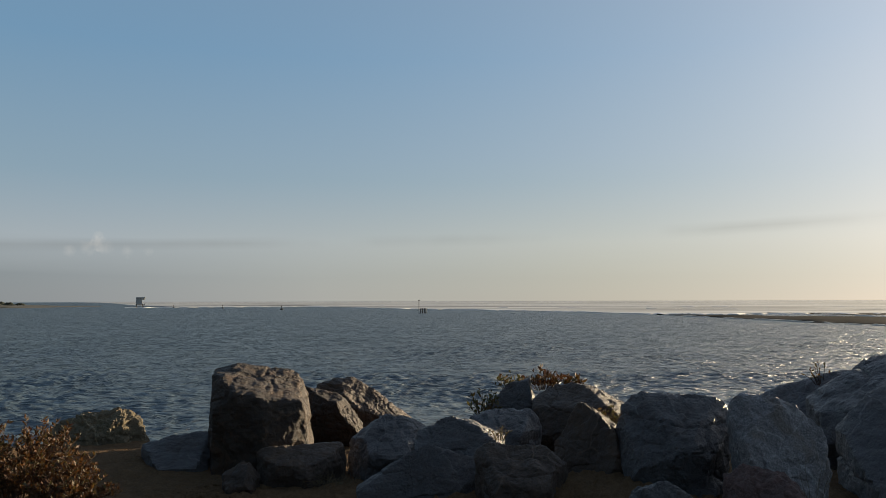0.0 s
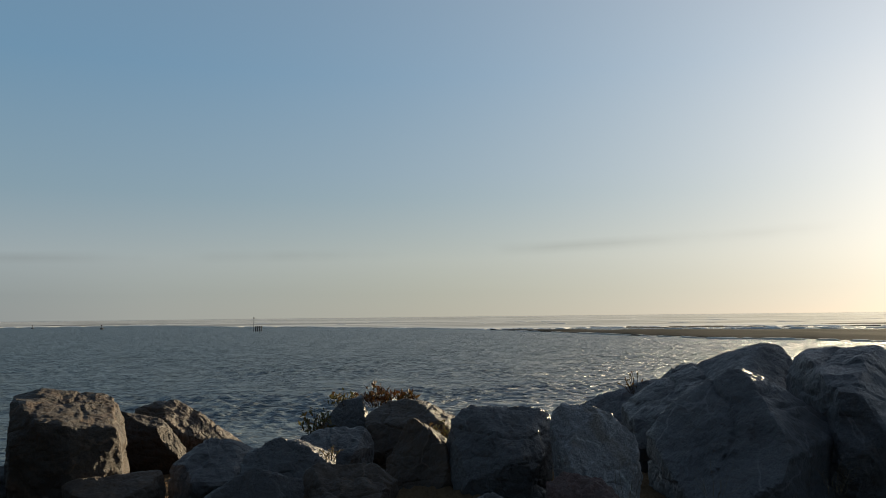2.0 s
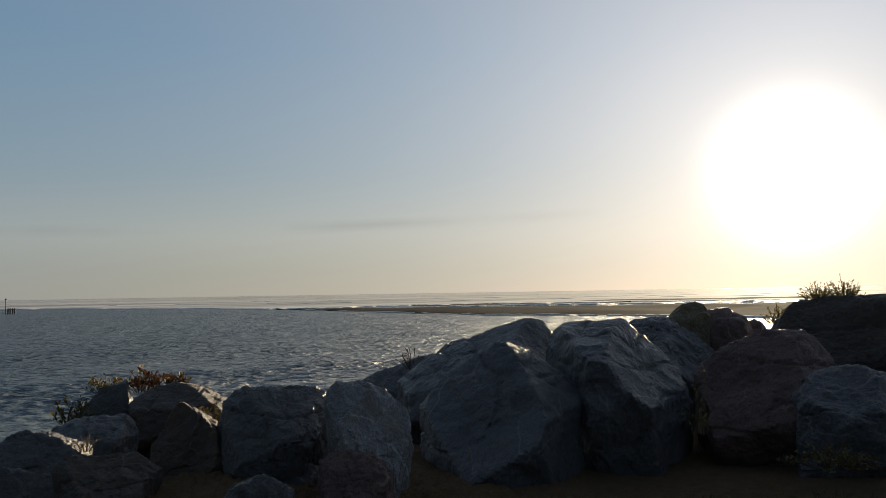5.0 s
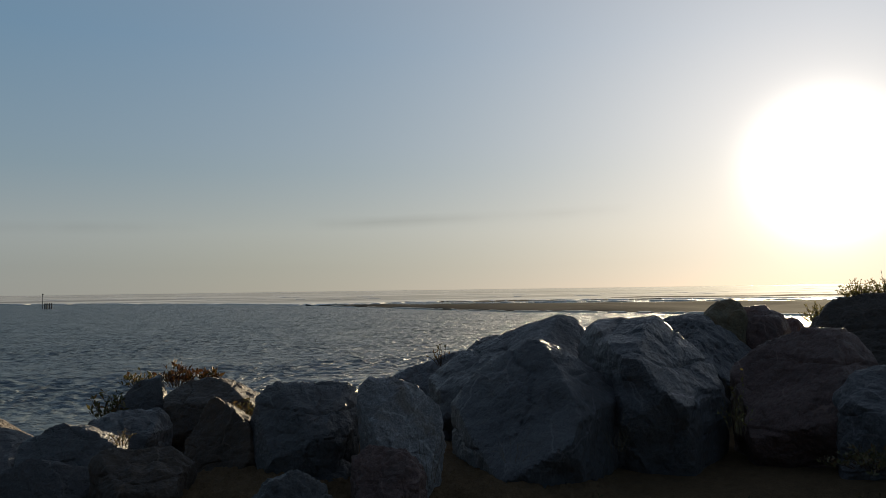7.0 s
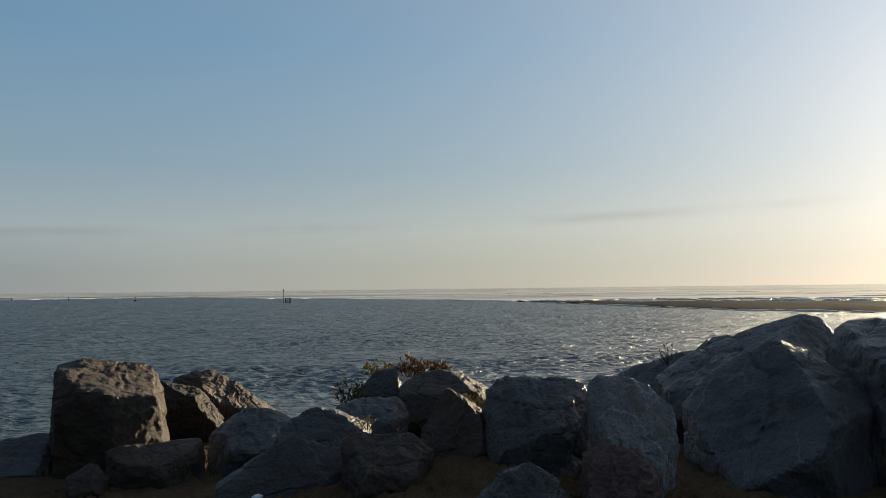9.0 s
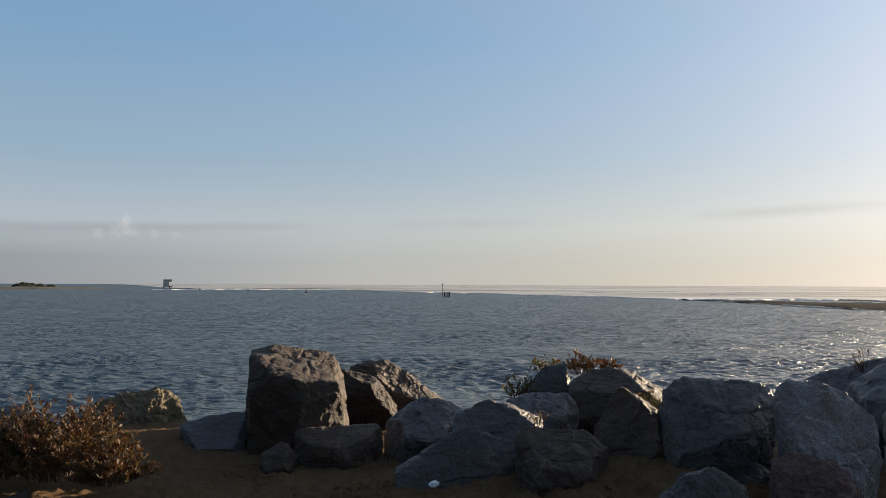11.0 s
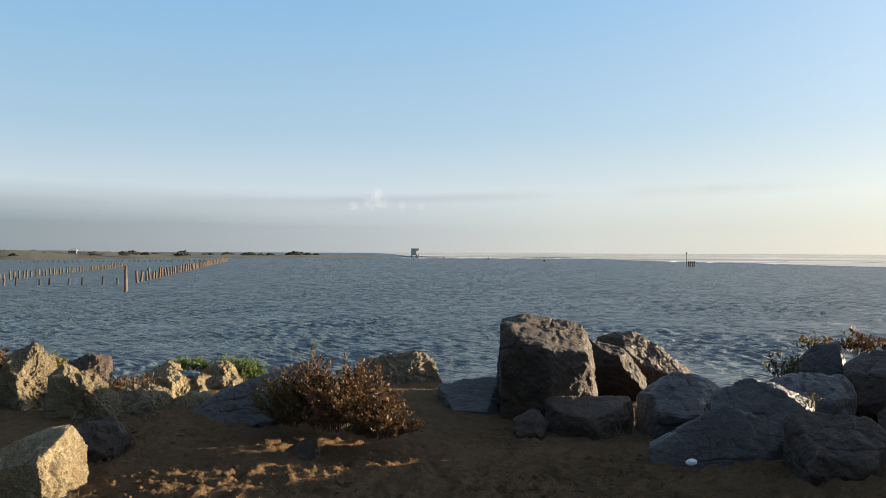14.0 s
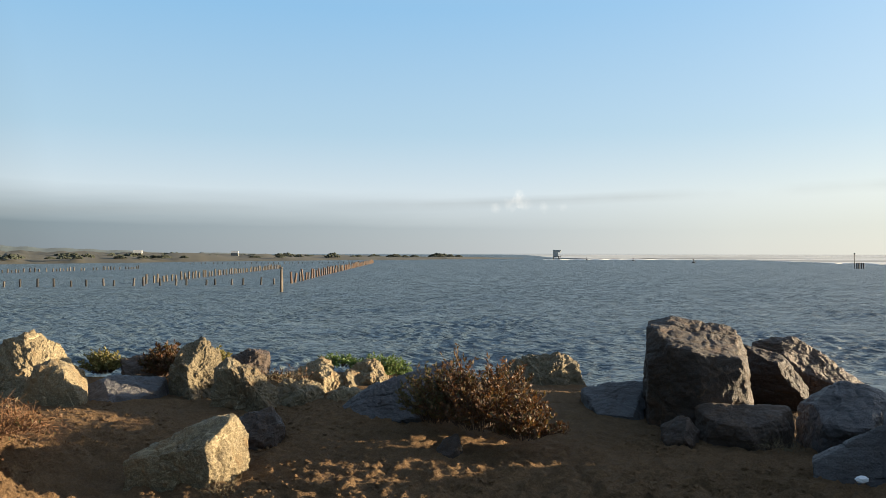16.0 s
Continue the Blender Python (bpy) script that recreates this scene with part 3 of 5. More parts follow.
def boulder(label, tone, x, y, z, yaw, depth, cuts, seed, sub=5, slopes=(), rough=1.0, steep=(62, 82), front=(-0.34, 0.06)):
    """A quarried stone: planes trim its outline and square its sides, gentle ones break its face, fractures roughen it.
    cuts: (degrees round its face, metres); slopes: (degrees round, tilt or 0 to start at the rim, share of the reach) of chosen facets."""
    rng = np.random.default_rng(seed * 7 + 1)
    dirs, faces = icosphere(sub)
    dirs = dirs / np.linalg.norm(dirs, axis=1)[:, None]
    deg = np.radians([c[0] for c in cuts])
    dist = np.array([c[1] for c in cuts])
    size = float(dist.mean())
    ring = np.linspace(0, 2 * math.pi, 180, endpoint=False)
    reach = (np.maximum(np.cos(ring[:, None] - deg[None]), 1e-6) / dist[None]).max(1) ** -1
    rim = np.stack([np.cos(ring), np.sin(ring)], 1) * reach[:, None]
    planes = []

    def facet(b, tilt, d, side=-1):
        planes.append((math.sin(tilt) * math.cos(b), side * math.cos(tilt), math.sin(tilt) * math.sin(b), d))

    lip = 0.02 * depth
    for b, d in zip(deg, dist):
        for side, lo, hi in ((-1, *steep), (1, 48, 78)):
            tilt = radians(rng.uniform(lo, hi))
            facet(b, tilt, d * math.sin(tilt) * 1.012 + lip, side)
    # chosen facets leave the outline whole and break the face at a share of its reach
    for b, tilt, share in slopes:
        b = radians(b)
        reach_b = (rim @ np.array([math.cos(b), math.sin(b)])).max()
        if not tilt:        # from the rim to that share of the face
            tilt = math.atan2(0.45 * depth, (1 - share) * reach_b)
            facet(b, tilt, math.sin(tilt) * reach_b * 0.985)
            continue
        tilt = radians(tilt)
        facet(b, tilt, max(math.sin(tilt) * share * reach_b + math.cos(tilt) * depth * 0.45, math.sin(tilt) * reach_b * (0.97 if math.sin(b) > -0.5 else 0.3)))
    for _ in range(6):
        b, tilt = rng.uniform(0, 2 * math.pi), radians(rng.uniform(14, 40))
        reach_b = (rim @ np.array([math.cos(b), math.sin(b)])).max()
        facet(b, tilt, max(math.sin(tilt) * rng.uniform(0.3, 0.7) * reach_b + math.cos(tilt) * depth * 0.45, math.sin(tilt) * reach_b))
    for side in (-1, 1):
        for _ in range(2):
            n = np.array([rng.uniform(*front), side, rng.uniform(*((-0.62, -0.25) if side < 0 else (-0.42, 0.02)))])
            n /= np.linalg.norm(n)
            planes.append((*n, depth * rng.uniform(0.42, 0.5)))
    pl = np.array(planes)
    q = np.maximum(dirs @ pl[:, :3].T, 0) / pl[:, 3]
    r = (q ** 200).sum(1) ** (-1 / 200)
    p = dirs * r[:, None]
    f = 1 / max(size, 0.2)
    disp = fbm(p * f * 1.7 + seed * 9.1, seed, 4, 0.5) * 0.014 * size
    crack = 1 - np.abs(vnoise(p * f * np.array([1.5, 1.5, 2.4]) + seed * 3.3, seed + 50))
    disp -= np.clip(crack - 0.9, 0, 1) * 0.35 * size
    # fractured faces: two sets of cells whose difference is a surface of flat, creased facets
    cut = np.zeros(len(p))
    for cells, gain in ((14, 0.10), (60, 0.24), (260, 0.7)):
        for sign in (1, -1):
            seeds = p[rng.integers(len(p), size=cells)]
            near = np.concatenate([((v[:, None, :] - seeds[None]) ** 2).sum(2).min(1) for v in np.array_split(p, 1 + len(p) // 1500)])
            cut += sign * gain / size * near
    ease = np.clip(np.abs(p[:, 1]) / (0.14 * depth), 0.3, 1)
    disp += rough * (np.clip(cut, -0.06 * size, 0.04 * size) * ease + fbm(p * 12.0 + seed, seed + 90, 4, 0.7) * 0.010 - np.clip(0.16 - np.abs(vnoise(p * 7.0 + seed, seed + 95)), 0, 1) * 0.06)
    p = p + dirs * disp[:, None]
    ob = new("boulder", mesh_of("boulder", p, faces, tone, False))
    ob.matrix_world = pose(x, y, z, 0, 0, yaw)
    return tagged(ob, label, "boulder", "boulders of the breakwater")


# ---- boulders of the breakwater: place, facing, depth, and the planes (degrees round, metres) that trim them ----
boulder("big square brown boulder with a sunlit top edge", UMBER, -1.53, 8.15, 0.38, 11, 1.7, [(-172, 0.53), (-90, 0.56), (-3, 0.49), (6, 0.46), (24, 0.5), (84, 0.54), (101, 0.58), (175, 0.47), (179, 0.47)], 1, 6, ((80, 74, 0.5), (150, 60, 0.6), (190, 30, 0.2)), 0.7, (82, 89), (-0.3, -0.1))
boulder("dark boulder with a sunlit edge beside the square one", UMBER, -0.93, 9.05, 0.22, 6, 0.5, [(-179, 0.33), (-90, 0.92), (-1, 0.34), (35, 0.27), (75, 0.32)], 2, 6, ((140, 42, 0.2), (30, 62, 0.75)), 0.9, (72, 86))
boulder("long sloping slab of dark rock behind others", BROWN, -0.55, 9.87, 0.22, 4, 0.6, [(-177, 0.71), (-90, 0.92), (-2, 0.7), (54, 0.24), (55, 0.24), (88, 0.4), (111, 0.54), (176, 0.65)], 3, 6, ((60, 52, 0.2), (-90, 20, 0.1)))
boulder("low dark grey boulder in shade", GREY, -0.21, 7.59, 0.17, 2, 0.9, [(-178, 0.37), (-90, 0.35), (-2, 0.36), (58, 0.36), (83, 0.34), (124, 0.31), (134, 0.32)], 4, 5, ((95, 0, 0.25), (170, 0, 0.5)), 0.8)
boulder("low flat grey rock half buried in sand", GREY, -2.29, 7.97, 0.06, 16, 0.9, [(-178, 0.33), (-90, 0.24), (-4, 0.34), (5, 0.33), (94, 0.22), (106, 0.22)], 5, 5, ((95, 0, -0.1), (40, 0, 0.3)), 0.6)
boulder("low flat brown slab lying on the sand", BROWN, -0.99, 7.33, 0.06, 8, 0.6, [(-179, 0.39), (-177, 0.39), (-90, 0.24), (-3, 0.38), (16, 0.41), (92, 0.23), (105, 0.29)], 6, 5, ((90, 0, 0.5), (20, 0, 0.6)), 0.8)
boulder("small brown stone half buried in sand", BROWN, -1.47, 7.05, 0.01, 12, 0.4, [(-179, 0.15), (-90, 0.19), (-1, 0.15), (34, 0.16), (93, 0.19), (120, 0.17)], 7, 4, ((120, 51, 0.2), (-105, 23, 0.1)))
boulder("pointed grey boulder with a sunlit tip", GREY, 0.41, 6.68, 0.22, -3, 0.9, [(-179, 0.35), (-90, 0.4), (-1, 0.35), (66, 0.38), (82, 0.38), (114, 0.41), (163, 0.39)], 8, 6, ((110, 0, 0.1), (-80, 25, 0.1)), 0.7, (80, 89), (-0.35, -0.2))
boulder("broad blue-grey boulder lying on the sand", GREY, 0.09, 6.29, 0.15, -1, 0.6, [(-176, 0.48), (-90, 0.33), (-3, 0.48), (22, 0.46), (73, 0.33), (113, 0.28), (124, 0.28)], 9, 6, ((105, 0, -0.5), (60, 0, 0.1), (-60, 22, 0.2)), 0.7)
boulder("squat brown-grey boulder resting on the sand", BROWN, 0.80, 5.84, 0.19, -7, 0.7, [(-178, 0.3), (-90, 0.37), (-3, 0.3), (52, 0.38), (88, 0.37), (120, 0.44)], 10, 6, ((90, 0, 0.45), (150, 0, 0.5), (-90, 16, 0.3)), 0.8)
boulder("pyramid-shaped boulder with a sunlit tan crest", BROWN, 1.44, 6.34, 0.30, -13, 0.8, [(-179, 0.28), (-90, 0.48), (-1, 0.28), (22, 0.28), (56, 0.36), (65, 0.39), (152, 0.32)], 11, 6, ((150, 0, -0.2), (-70, 25, 0.1)), 0.7, (78, 89), (-0.3, -0.15))
boulder("dark boulder with a bright split edge among plants", GREY, 1.06, 8.33, 0.29, -7, 0.5, [(-179, 0.23), (-90, 0.47), (-1, 0.23), (16, 0.29), (105, 0.42), (141, 0.32)], 12, 6, ((130, 0, 0.1), (20, 70, 0.8)), 0.7, (74, 88))
boulder("flat-topped dark grey boulder", GREY, 0.88, 7.44, 0.21, -7, 0.7, [(-176, 0.31), (-90, 0.39), (-4, 0.31), (38, 0.4), (91, 0.38), (112, 0.39)], 13, 5, ((90, 64, 0.5), (-90, 22, 0.2)))
boulder("wide dark boulder with plants on its crest", BROWN, 1.67, 7.92, 0.29, -12, 1.0, [(-179, 0.43), (-90, 0.47), (-1, 0.43), (59, 0.45), (76, 0.45), (99, 0.48), (126, 0.5)], 14, 6, ((105, 0, 0.55), (-90, 25, 0.1)), 0.7, (80, 89), (-0.35, -0.15))
boulder("large rounded blue-grey boulder with shiny wet-looking top", GREY, 1.97, 5.98, 0.36, -18, 0.95, [(-172, 0.36), (-132, 0.44), (-90, 0.37), (-48, 0.42), (-7, 0.35), (12, 0.45), (63, 0.59), (90, 0.54), (93, 0.54), (136, 0.57), (171, 0.43)], 15, 6, ((88, 0, 0.50), (125, 0, 0.3), (40, 0, 0.45), (-90, 28, 0.15)), 0.8)
boulder("grey boulder with rough pitted face, light put into its paler colour", LIT_GREY, 2.41, 5.27, 0.39, -24, 0.8, [(-175, 0.26), (-125, 0.36), (-90, 0.30), (-55, 0.36), (-8, 0.27), (7, 0.3), (48, 0.45), (70, 0.51), (96, 0.58), (124, 0.58), (179, 0.3)], 16, 6, ((42, 0, -0.2), (140, 0, 0.4), (85, 0, 0.5), (-130, 28, 0.05)), 0.9)
boulder("reddish boulder half buried in dry grass", RED, 2.20, 4.98, 0.19, -23, 0.6, [(-179, 0.24), (-90, 0.38), (-1, 0.23), (4, 0.25), (45, 0.31), (83, 0.36), (116, 0.4)], 17, 6, ((105, 44, 0.2), (-90, 20, 0.1)))
boulder("small dark stone wedged between boulders", GREY, 2.00, 5.65, 0.12, -20, 0.5, [(-179, 0.18), (-90, 0.3), (-1, 0.18), (53, 0.27), (99, 0.28)], 18, 5, ((103, 48, 0.2), (-91, 21, 0.1)))
boulder("low grey boulder with cracked face on the sand", GREY, 1.48, 4.88, 0.17, -17, 0.6, [(-179, 0.28), (-90, 0.35), (-2, 0.28), (18, 0.29), (58, 0.33), (105, 0.32), (138, 0.28)], 19, 6, ((81, 43, 0.2), (-68, 23, 0.1)))
boulder("long dark blue-grey slab leaning up to a peak", GLARE_GREY, 4.37, 6.92, 0.57, -33, 1.6, [(-178, 0.78), (-90, 0.75), (-1, 0.77), (18, 0.89), (59, 0.94), (103, 0.59), (112, 0.52), (126, 0.55)], 20, 6, ((112, 0, 0.5), (60, 0, 0.5), (-80, 26, 0.1)), 0.7)
boulder("low dark rock at the water side", GLARE_GREY, 3.97, 7.85, 0.36, -27, 0.7, [(-179, 0.43), (-90, 0.54), (-1, 0.42), (95, 0.5), (109, 0.42), (119, 0.43)], 21, 5, ((116, 52, 0.2), (-60, 18, 0.1)))
boulder("dark rock behind the long slab", GLARE_GREY, 4.56, 7.75, 0.42, -31, 0.6, [(-180, 0.27), (-90, 1.12), (0, 0.27), (76, 0.64), (109, 0.55), (136, 0.43)], 22, 5, ((80, 48, 0.2), (-66, 22, 0.1)))
boulder("huge angular grey boulder with a broad sloping face", GLARE_GREY, 3.86, 5.70, 0.48, -34, 2.0, [(-178, 0.67), (-90, 0.66), (-2, 0.67), (50, 0.59), (78, 0.63), (122, 0.58), (142, 0.61)], 23, 6, ((124, 0, -0.25), (60, 0, 0.55), (-60, 24, 0.1)), 0.7)
boulder("huge dark grey boulder with a rounded top", GLARE_GREY, 5.00, 5.57, 0.56, -42, 1.9, [(-176, 0.61), (-90, 0.74), (-5, 0.62), (15, 0.59), (48, 0.61), (55, 0.63), (85, 0.72), (96, 0.76), (128, 0.84), (174, 0.63)], 24, 6, ((95, 0, 0.72), (48, 0, 0.45), (150, 0, 0.6), (-85, 18, 0.2)), 0.7)
boulder("knobbly dark boulder against the bright sea", GLARE_GREY, 6.47, 6.25, 0.61, -46, 1.4, [(-179, 0.52), (-90, 1.31), (-1, 0.52), (6, 0.55), (52, 0.47), (95, 0.66), (128, 0.76), (151, 0.71)], 25, 6, ((118, 0, 0.5), (45, 0, 0.3), (-90, 20, 0.1)))
boulder("pale boulder with sunlit top", TAN, 6.90, 6.40, 0.63, -47, 0.6, [(-180, 0.22), (-90, 1.31), (0, 0.22), (32, 0.52), (88, 0.82), (133, 0.6)], 26, 5, ((94, 54, 0.2), (-110, 19, 0.1)), 1.1)
boulder("dark reddish boulder behind the others", RED, 7.29, 6.24, 0.58, -50, 0.8, [(-180, 0.27), (-90, 1.28), (0, 0.28), (26, 0.48), (61, 0.69), (99, 0.76)], 27, 5, ((117, 56, 0.2), (-98, 26, 0.1)))
boulder("small reddish boulder on the ridge", RED, 7.94, 6.40, 0.49, -51, 0.6, [(-180, 0.16), (-90, 1.19), (0, 0.16), (47, 0.56), (97, 0.68), (178, 0.18)], 28, 5, ((111, 49, 0.2), (-66, 20, 0.1)))
# This boulder's red tone is sun flare carried in its colour.
boulder("large grey boulder in the glare of the sun, red flare tint in its colour", RED, 5.95, 4.71, 0.50, -52, 1.6, [(-179, 0.57), (-90, 0.68), (-1, 0.57), (15, 0.61), (44, 0.69), (90, 0.68), (112, 0.64), (134, 0.63)], 29, 6, ((118, 0, 0.0), (35, 0, 0.4), (-80, 20, 0.1)), 0.8)
boulder("large dark rock with plants on its crest", BROWN, 7.83, 5.18, 0.64, -57, 1.3, [(-179, 0.73), (-90, 1.34), (-1, 0.73), (56, 0.91), (86, 0.84), (100, 0.83), (141, 0.83)], 30, 6, ((105, 43, 0.2), (-88, 25, 0.1)))
boulder("dark boulder at the foot of the heap", GLARE_GREY, 5.82, 3.87, 0.40, -56, 0.9, [(-179, 0.39), (-90, 0.58), (-1, 0.39), (34, 0.48), (77, 0.55), (107, 0.58), (144, 0.51)], 31, 6, ((104, 54, 0.2), (-92, 25, 0.1)))
boulder("dark boulder with angular sides in the heap", GLARE_GREY, 7.57, 4.06, 0.58, -62, 1.0, [(-179, 0.4), (-90, 0.76), (-1, 0.4), (46, 0.67), (94, 0.74), (134, 0.62)], 32, 6, ((70, 49, 0.2), (-103, 22, 0.1)))
boulder("rounded dark boulder at the end of the heap", BROWN, 6.72, 3.53, 0.39, -62, 1.0, [(-179, 0.36), (-90, 0.57), (-1, 0.36), (42, 0.5), (100, 0.54), (148, 0.41)], 33, 5, ((74, 56, 0.2), (-97, 18, 0.1)))
boulder("low dark boulder by the water", GLARE_GREY, 8.62, 3.73, 0.47, -66, 1.0, [(-180, 0.36), (-90, 1.17), (-1, 0.36), (30, 0.48), (83, 0.65), (135, 0.58)], 34, 5, ((106, 44, 0.2), (-70, 19, 0.1)))
boulder("dark rounded rock in shade before a sunlit one", TAN, -6.83, 4.89, 0.20, 54, 0.6, [(-179, 0.28), (-90, 0.38), (-2, 0.28), (8, 0.28), (32, 0.3), (74, 0.36), (112, 0.36), (156, 0.28)], 35, 5, ((185, 0, -0.8), (-90, 20, 0.1)), 0.9, (62, 82), (-0.9, -0.7))
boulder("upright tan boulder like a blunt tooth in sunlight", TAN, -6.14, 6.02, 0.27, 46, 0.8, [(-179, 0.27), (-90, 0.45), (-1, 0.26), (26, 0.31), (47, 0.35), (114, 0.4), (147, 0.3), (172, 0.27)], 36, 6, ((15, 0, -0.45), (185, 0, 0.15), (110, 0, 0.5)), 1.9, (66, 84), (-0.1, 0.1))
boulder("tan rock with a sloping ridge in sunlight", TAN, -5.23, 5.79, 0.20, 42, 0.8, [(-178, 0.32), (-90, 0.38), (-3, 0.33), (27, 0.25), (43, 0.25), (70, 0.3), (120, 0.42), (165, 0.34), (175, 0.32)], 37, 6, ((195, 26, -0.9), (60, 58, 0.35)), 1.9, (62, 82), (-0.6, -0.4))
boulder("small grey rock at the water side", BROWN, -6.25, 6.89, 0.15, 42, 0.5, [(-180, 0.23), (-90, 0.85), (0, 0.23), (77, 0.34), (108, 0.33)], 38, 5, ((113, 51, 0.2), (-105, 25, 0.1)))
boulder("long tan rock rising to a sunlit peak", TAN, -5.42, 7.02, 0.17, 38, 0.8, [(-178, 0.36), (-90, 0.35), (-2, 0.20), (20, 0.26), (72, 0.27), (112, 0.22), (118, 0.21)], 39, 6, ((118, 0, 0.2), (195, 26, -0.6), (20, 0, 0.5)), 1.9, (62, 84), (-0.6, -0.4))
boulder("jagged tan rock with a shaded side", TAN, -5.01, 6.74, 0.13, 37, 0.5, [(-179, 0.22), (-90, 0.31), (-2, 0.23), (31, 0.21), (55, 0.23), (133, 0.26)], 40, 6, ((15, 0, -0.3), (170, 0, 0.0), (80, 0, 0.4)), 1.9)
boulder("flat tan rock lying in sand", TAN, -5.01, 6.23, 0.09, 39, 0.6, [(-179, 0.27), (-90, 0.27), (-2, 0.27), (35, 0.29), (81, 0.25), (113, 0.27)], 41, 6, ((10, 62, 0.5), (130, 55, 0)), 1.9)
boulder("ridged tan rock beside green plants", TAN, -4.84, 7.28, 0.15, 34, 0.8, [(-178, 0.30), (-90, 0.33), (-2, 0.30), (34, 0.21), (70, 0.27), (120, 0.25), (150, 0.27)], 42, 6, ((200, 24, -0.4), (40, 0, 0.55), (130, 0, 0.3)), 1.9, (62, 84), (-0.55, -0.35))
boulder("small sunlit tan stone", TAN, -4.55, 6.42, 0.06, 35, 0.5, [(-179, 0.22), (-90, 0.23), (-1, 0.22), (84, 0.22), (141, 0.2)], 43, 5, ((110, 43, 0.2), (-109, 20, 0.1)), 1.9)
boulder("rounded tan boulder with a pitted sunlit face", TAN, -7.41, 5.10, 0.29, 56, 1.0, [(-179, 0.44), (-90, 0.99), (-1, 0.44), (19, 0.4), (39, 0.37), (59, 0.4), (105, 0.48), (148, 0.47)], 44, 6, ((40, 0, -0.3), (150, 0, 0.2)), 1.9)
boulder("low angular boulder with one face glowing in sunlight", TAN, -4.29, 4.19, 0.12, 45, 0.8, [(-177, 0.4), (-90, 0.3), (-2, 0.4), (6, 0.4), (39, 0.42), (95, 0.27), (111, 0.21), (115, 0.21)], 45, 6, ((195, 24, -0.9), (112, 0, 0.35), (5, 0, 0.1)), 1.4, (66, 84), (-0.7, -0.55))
boulder("shaded brown stone half sunk in sand", BROWN, -4.53, 5.20, 0.06, 41, 0.5, [(-179, 0.19), (-90, 0.24), (-1, 0.19), (35, 0.21), (105, 0.21)], 46, 5, ((100, 50, 0.2),))
boulder("smooth bluish sloping rock beside the shrub", GREY, -4.02, 6.36, 0.18, 32, 0.8, [(-173, 0.66), (-90, 0.36), (-6, 0.70), (12, 0.66), (108, 0.20), (125, 0.22)], 47, 6, ((105, 0, -0.4), (-90, 20, 0.2)), 1.1)
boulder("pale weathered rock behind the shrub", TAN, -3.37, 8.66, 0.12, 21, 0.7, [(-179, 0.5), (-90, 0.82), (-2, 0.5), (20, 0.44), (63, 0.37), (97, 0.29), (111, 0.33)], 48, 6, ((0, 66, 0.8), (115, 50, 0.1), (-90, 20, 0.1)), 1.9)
boulder("small brown stone in the sand", BROWN, -2.99, 5.66, -0.01, 28, 0.25, [(-179, 0.1), (-90, 0.17), (-1, 0.11), (13, 0.11), (100, 0.15), (144, 0.11)], 49, 4, ((105, 47, 0.2), (-102, 24, 0.1)))
boulder("low shaded slab behind the sand", GREY, -6.58, 5.53, 0.05, 50, 0.7, [(-178, 0.39), (-90, 0.32), (-3, 0.4), (16, 0.39), (84, 0.3), (109, 0.35)], 50, 5, ((130, 62, -0.1),), 0.6)
boulder("dark rock at the water side", BROWN, -7.17, 6.23, 0.13, 49, 0.6, [(-180, 0.25), (-90, 0.83), (-1, 0.25), (16, 0.28), (85, 0.33), (108, 0.33)], 51, 5, ((101, 55, 0.2), (-93, 21, 0.1)))
boulder("low shaded rock lying in the sand", BROWN, -7.09, 6.47, 0.11, 47, 0.6, [(-179, 0.21), (-90, 0.81), (0, 0.21), (0, 0.21), (60, 0.28), (110, 0.28)], 52, 5, ((85, 55, 0.2), (-78, 24, 0.1)))
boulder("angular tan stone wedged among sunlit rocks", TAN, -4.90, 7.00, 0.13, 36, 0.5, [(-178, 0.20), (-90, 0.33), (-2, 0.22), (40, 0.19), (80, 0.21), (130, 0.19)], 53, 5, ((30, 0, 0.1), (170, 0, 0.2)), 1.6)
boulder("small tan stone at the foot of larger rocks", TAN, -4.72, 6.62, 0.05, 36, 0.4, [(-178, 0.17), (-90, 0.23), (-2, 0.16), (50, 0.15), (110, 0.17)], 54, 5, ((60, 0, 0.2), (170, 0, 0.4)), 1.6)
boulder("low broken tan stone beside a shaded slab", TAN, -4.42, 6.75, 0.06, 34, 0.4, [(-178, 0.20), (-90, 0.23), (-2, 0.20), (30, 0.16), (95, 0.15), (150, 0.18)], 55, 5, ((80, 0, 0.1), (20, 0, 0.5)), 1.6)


# ---- the far water: sand bars, surf, beacons, piles, the low shore ----
def polar(az_deg, r):
    """Plan place at degrees to the west of +y and metres from the camera."""
    return np.array([-math.sin(radians(az_deg)) * r, math.cos(radians(az_deg)) * r])


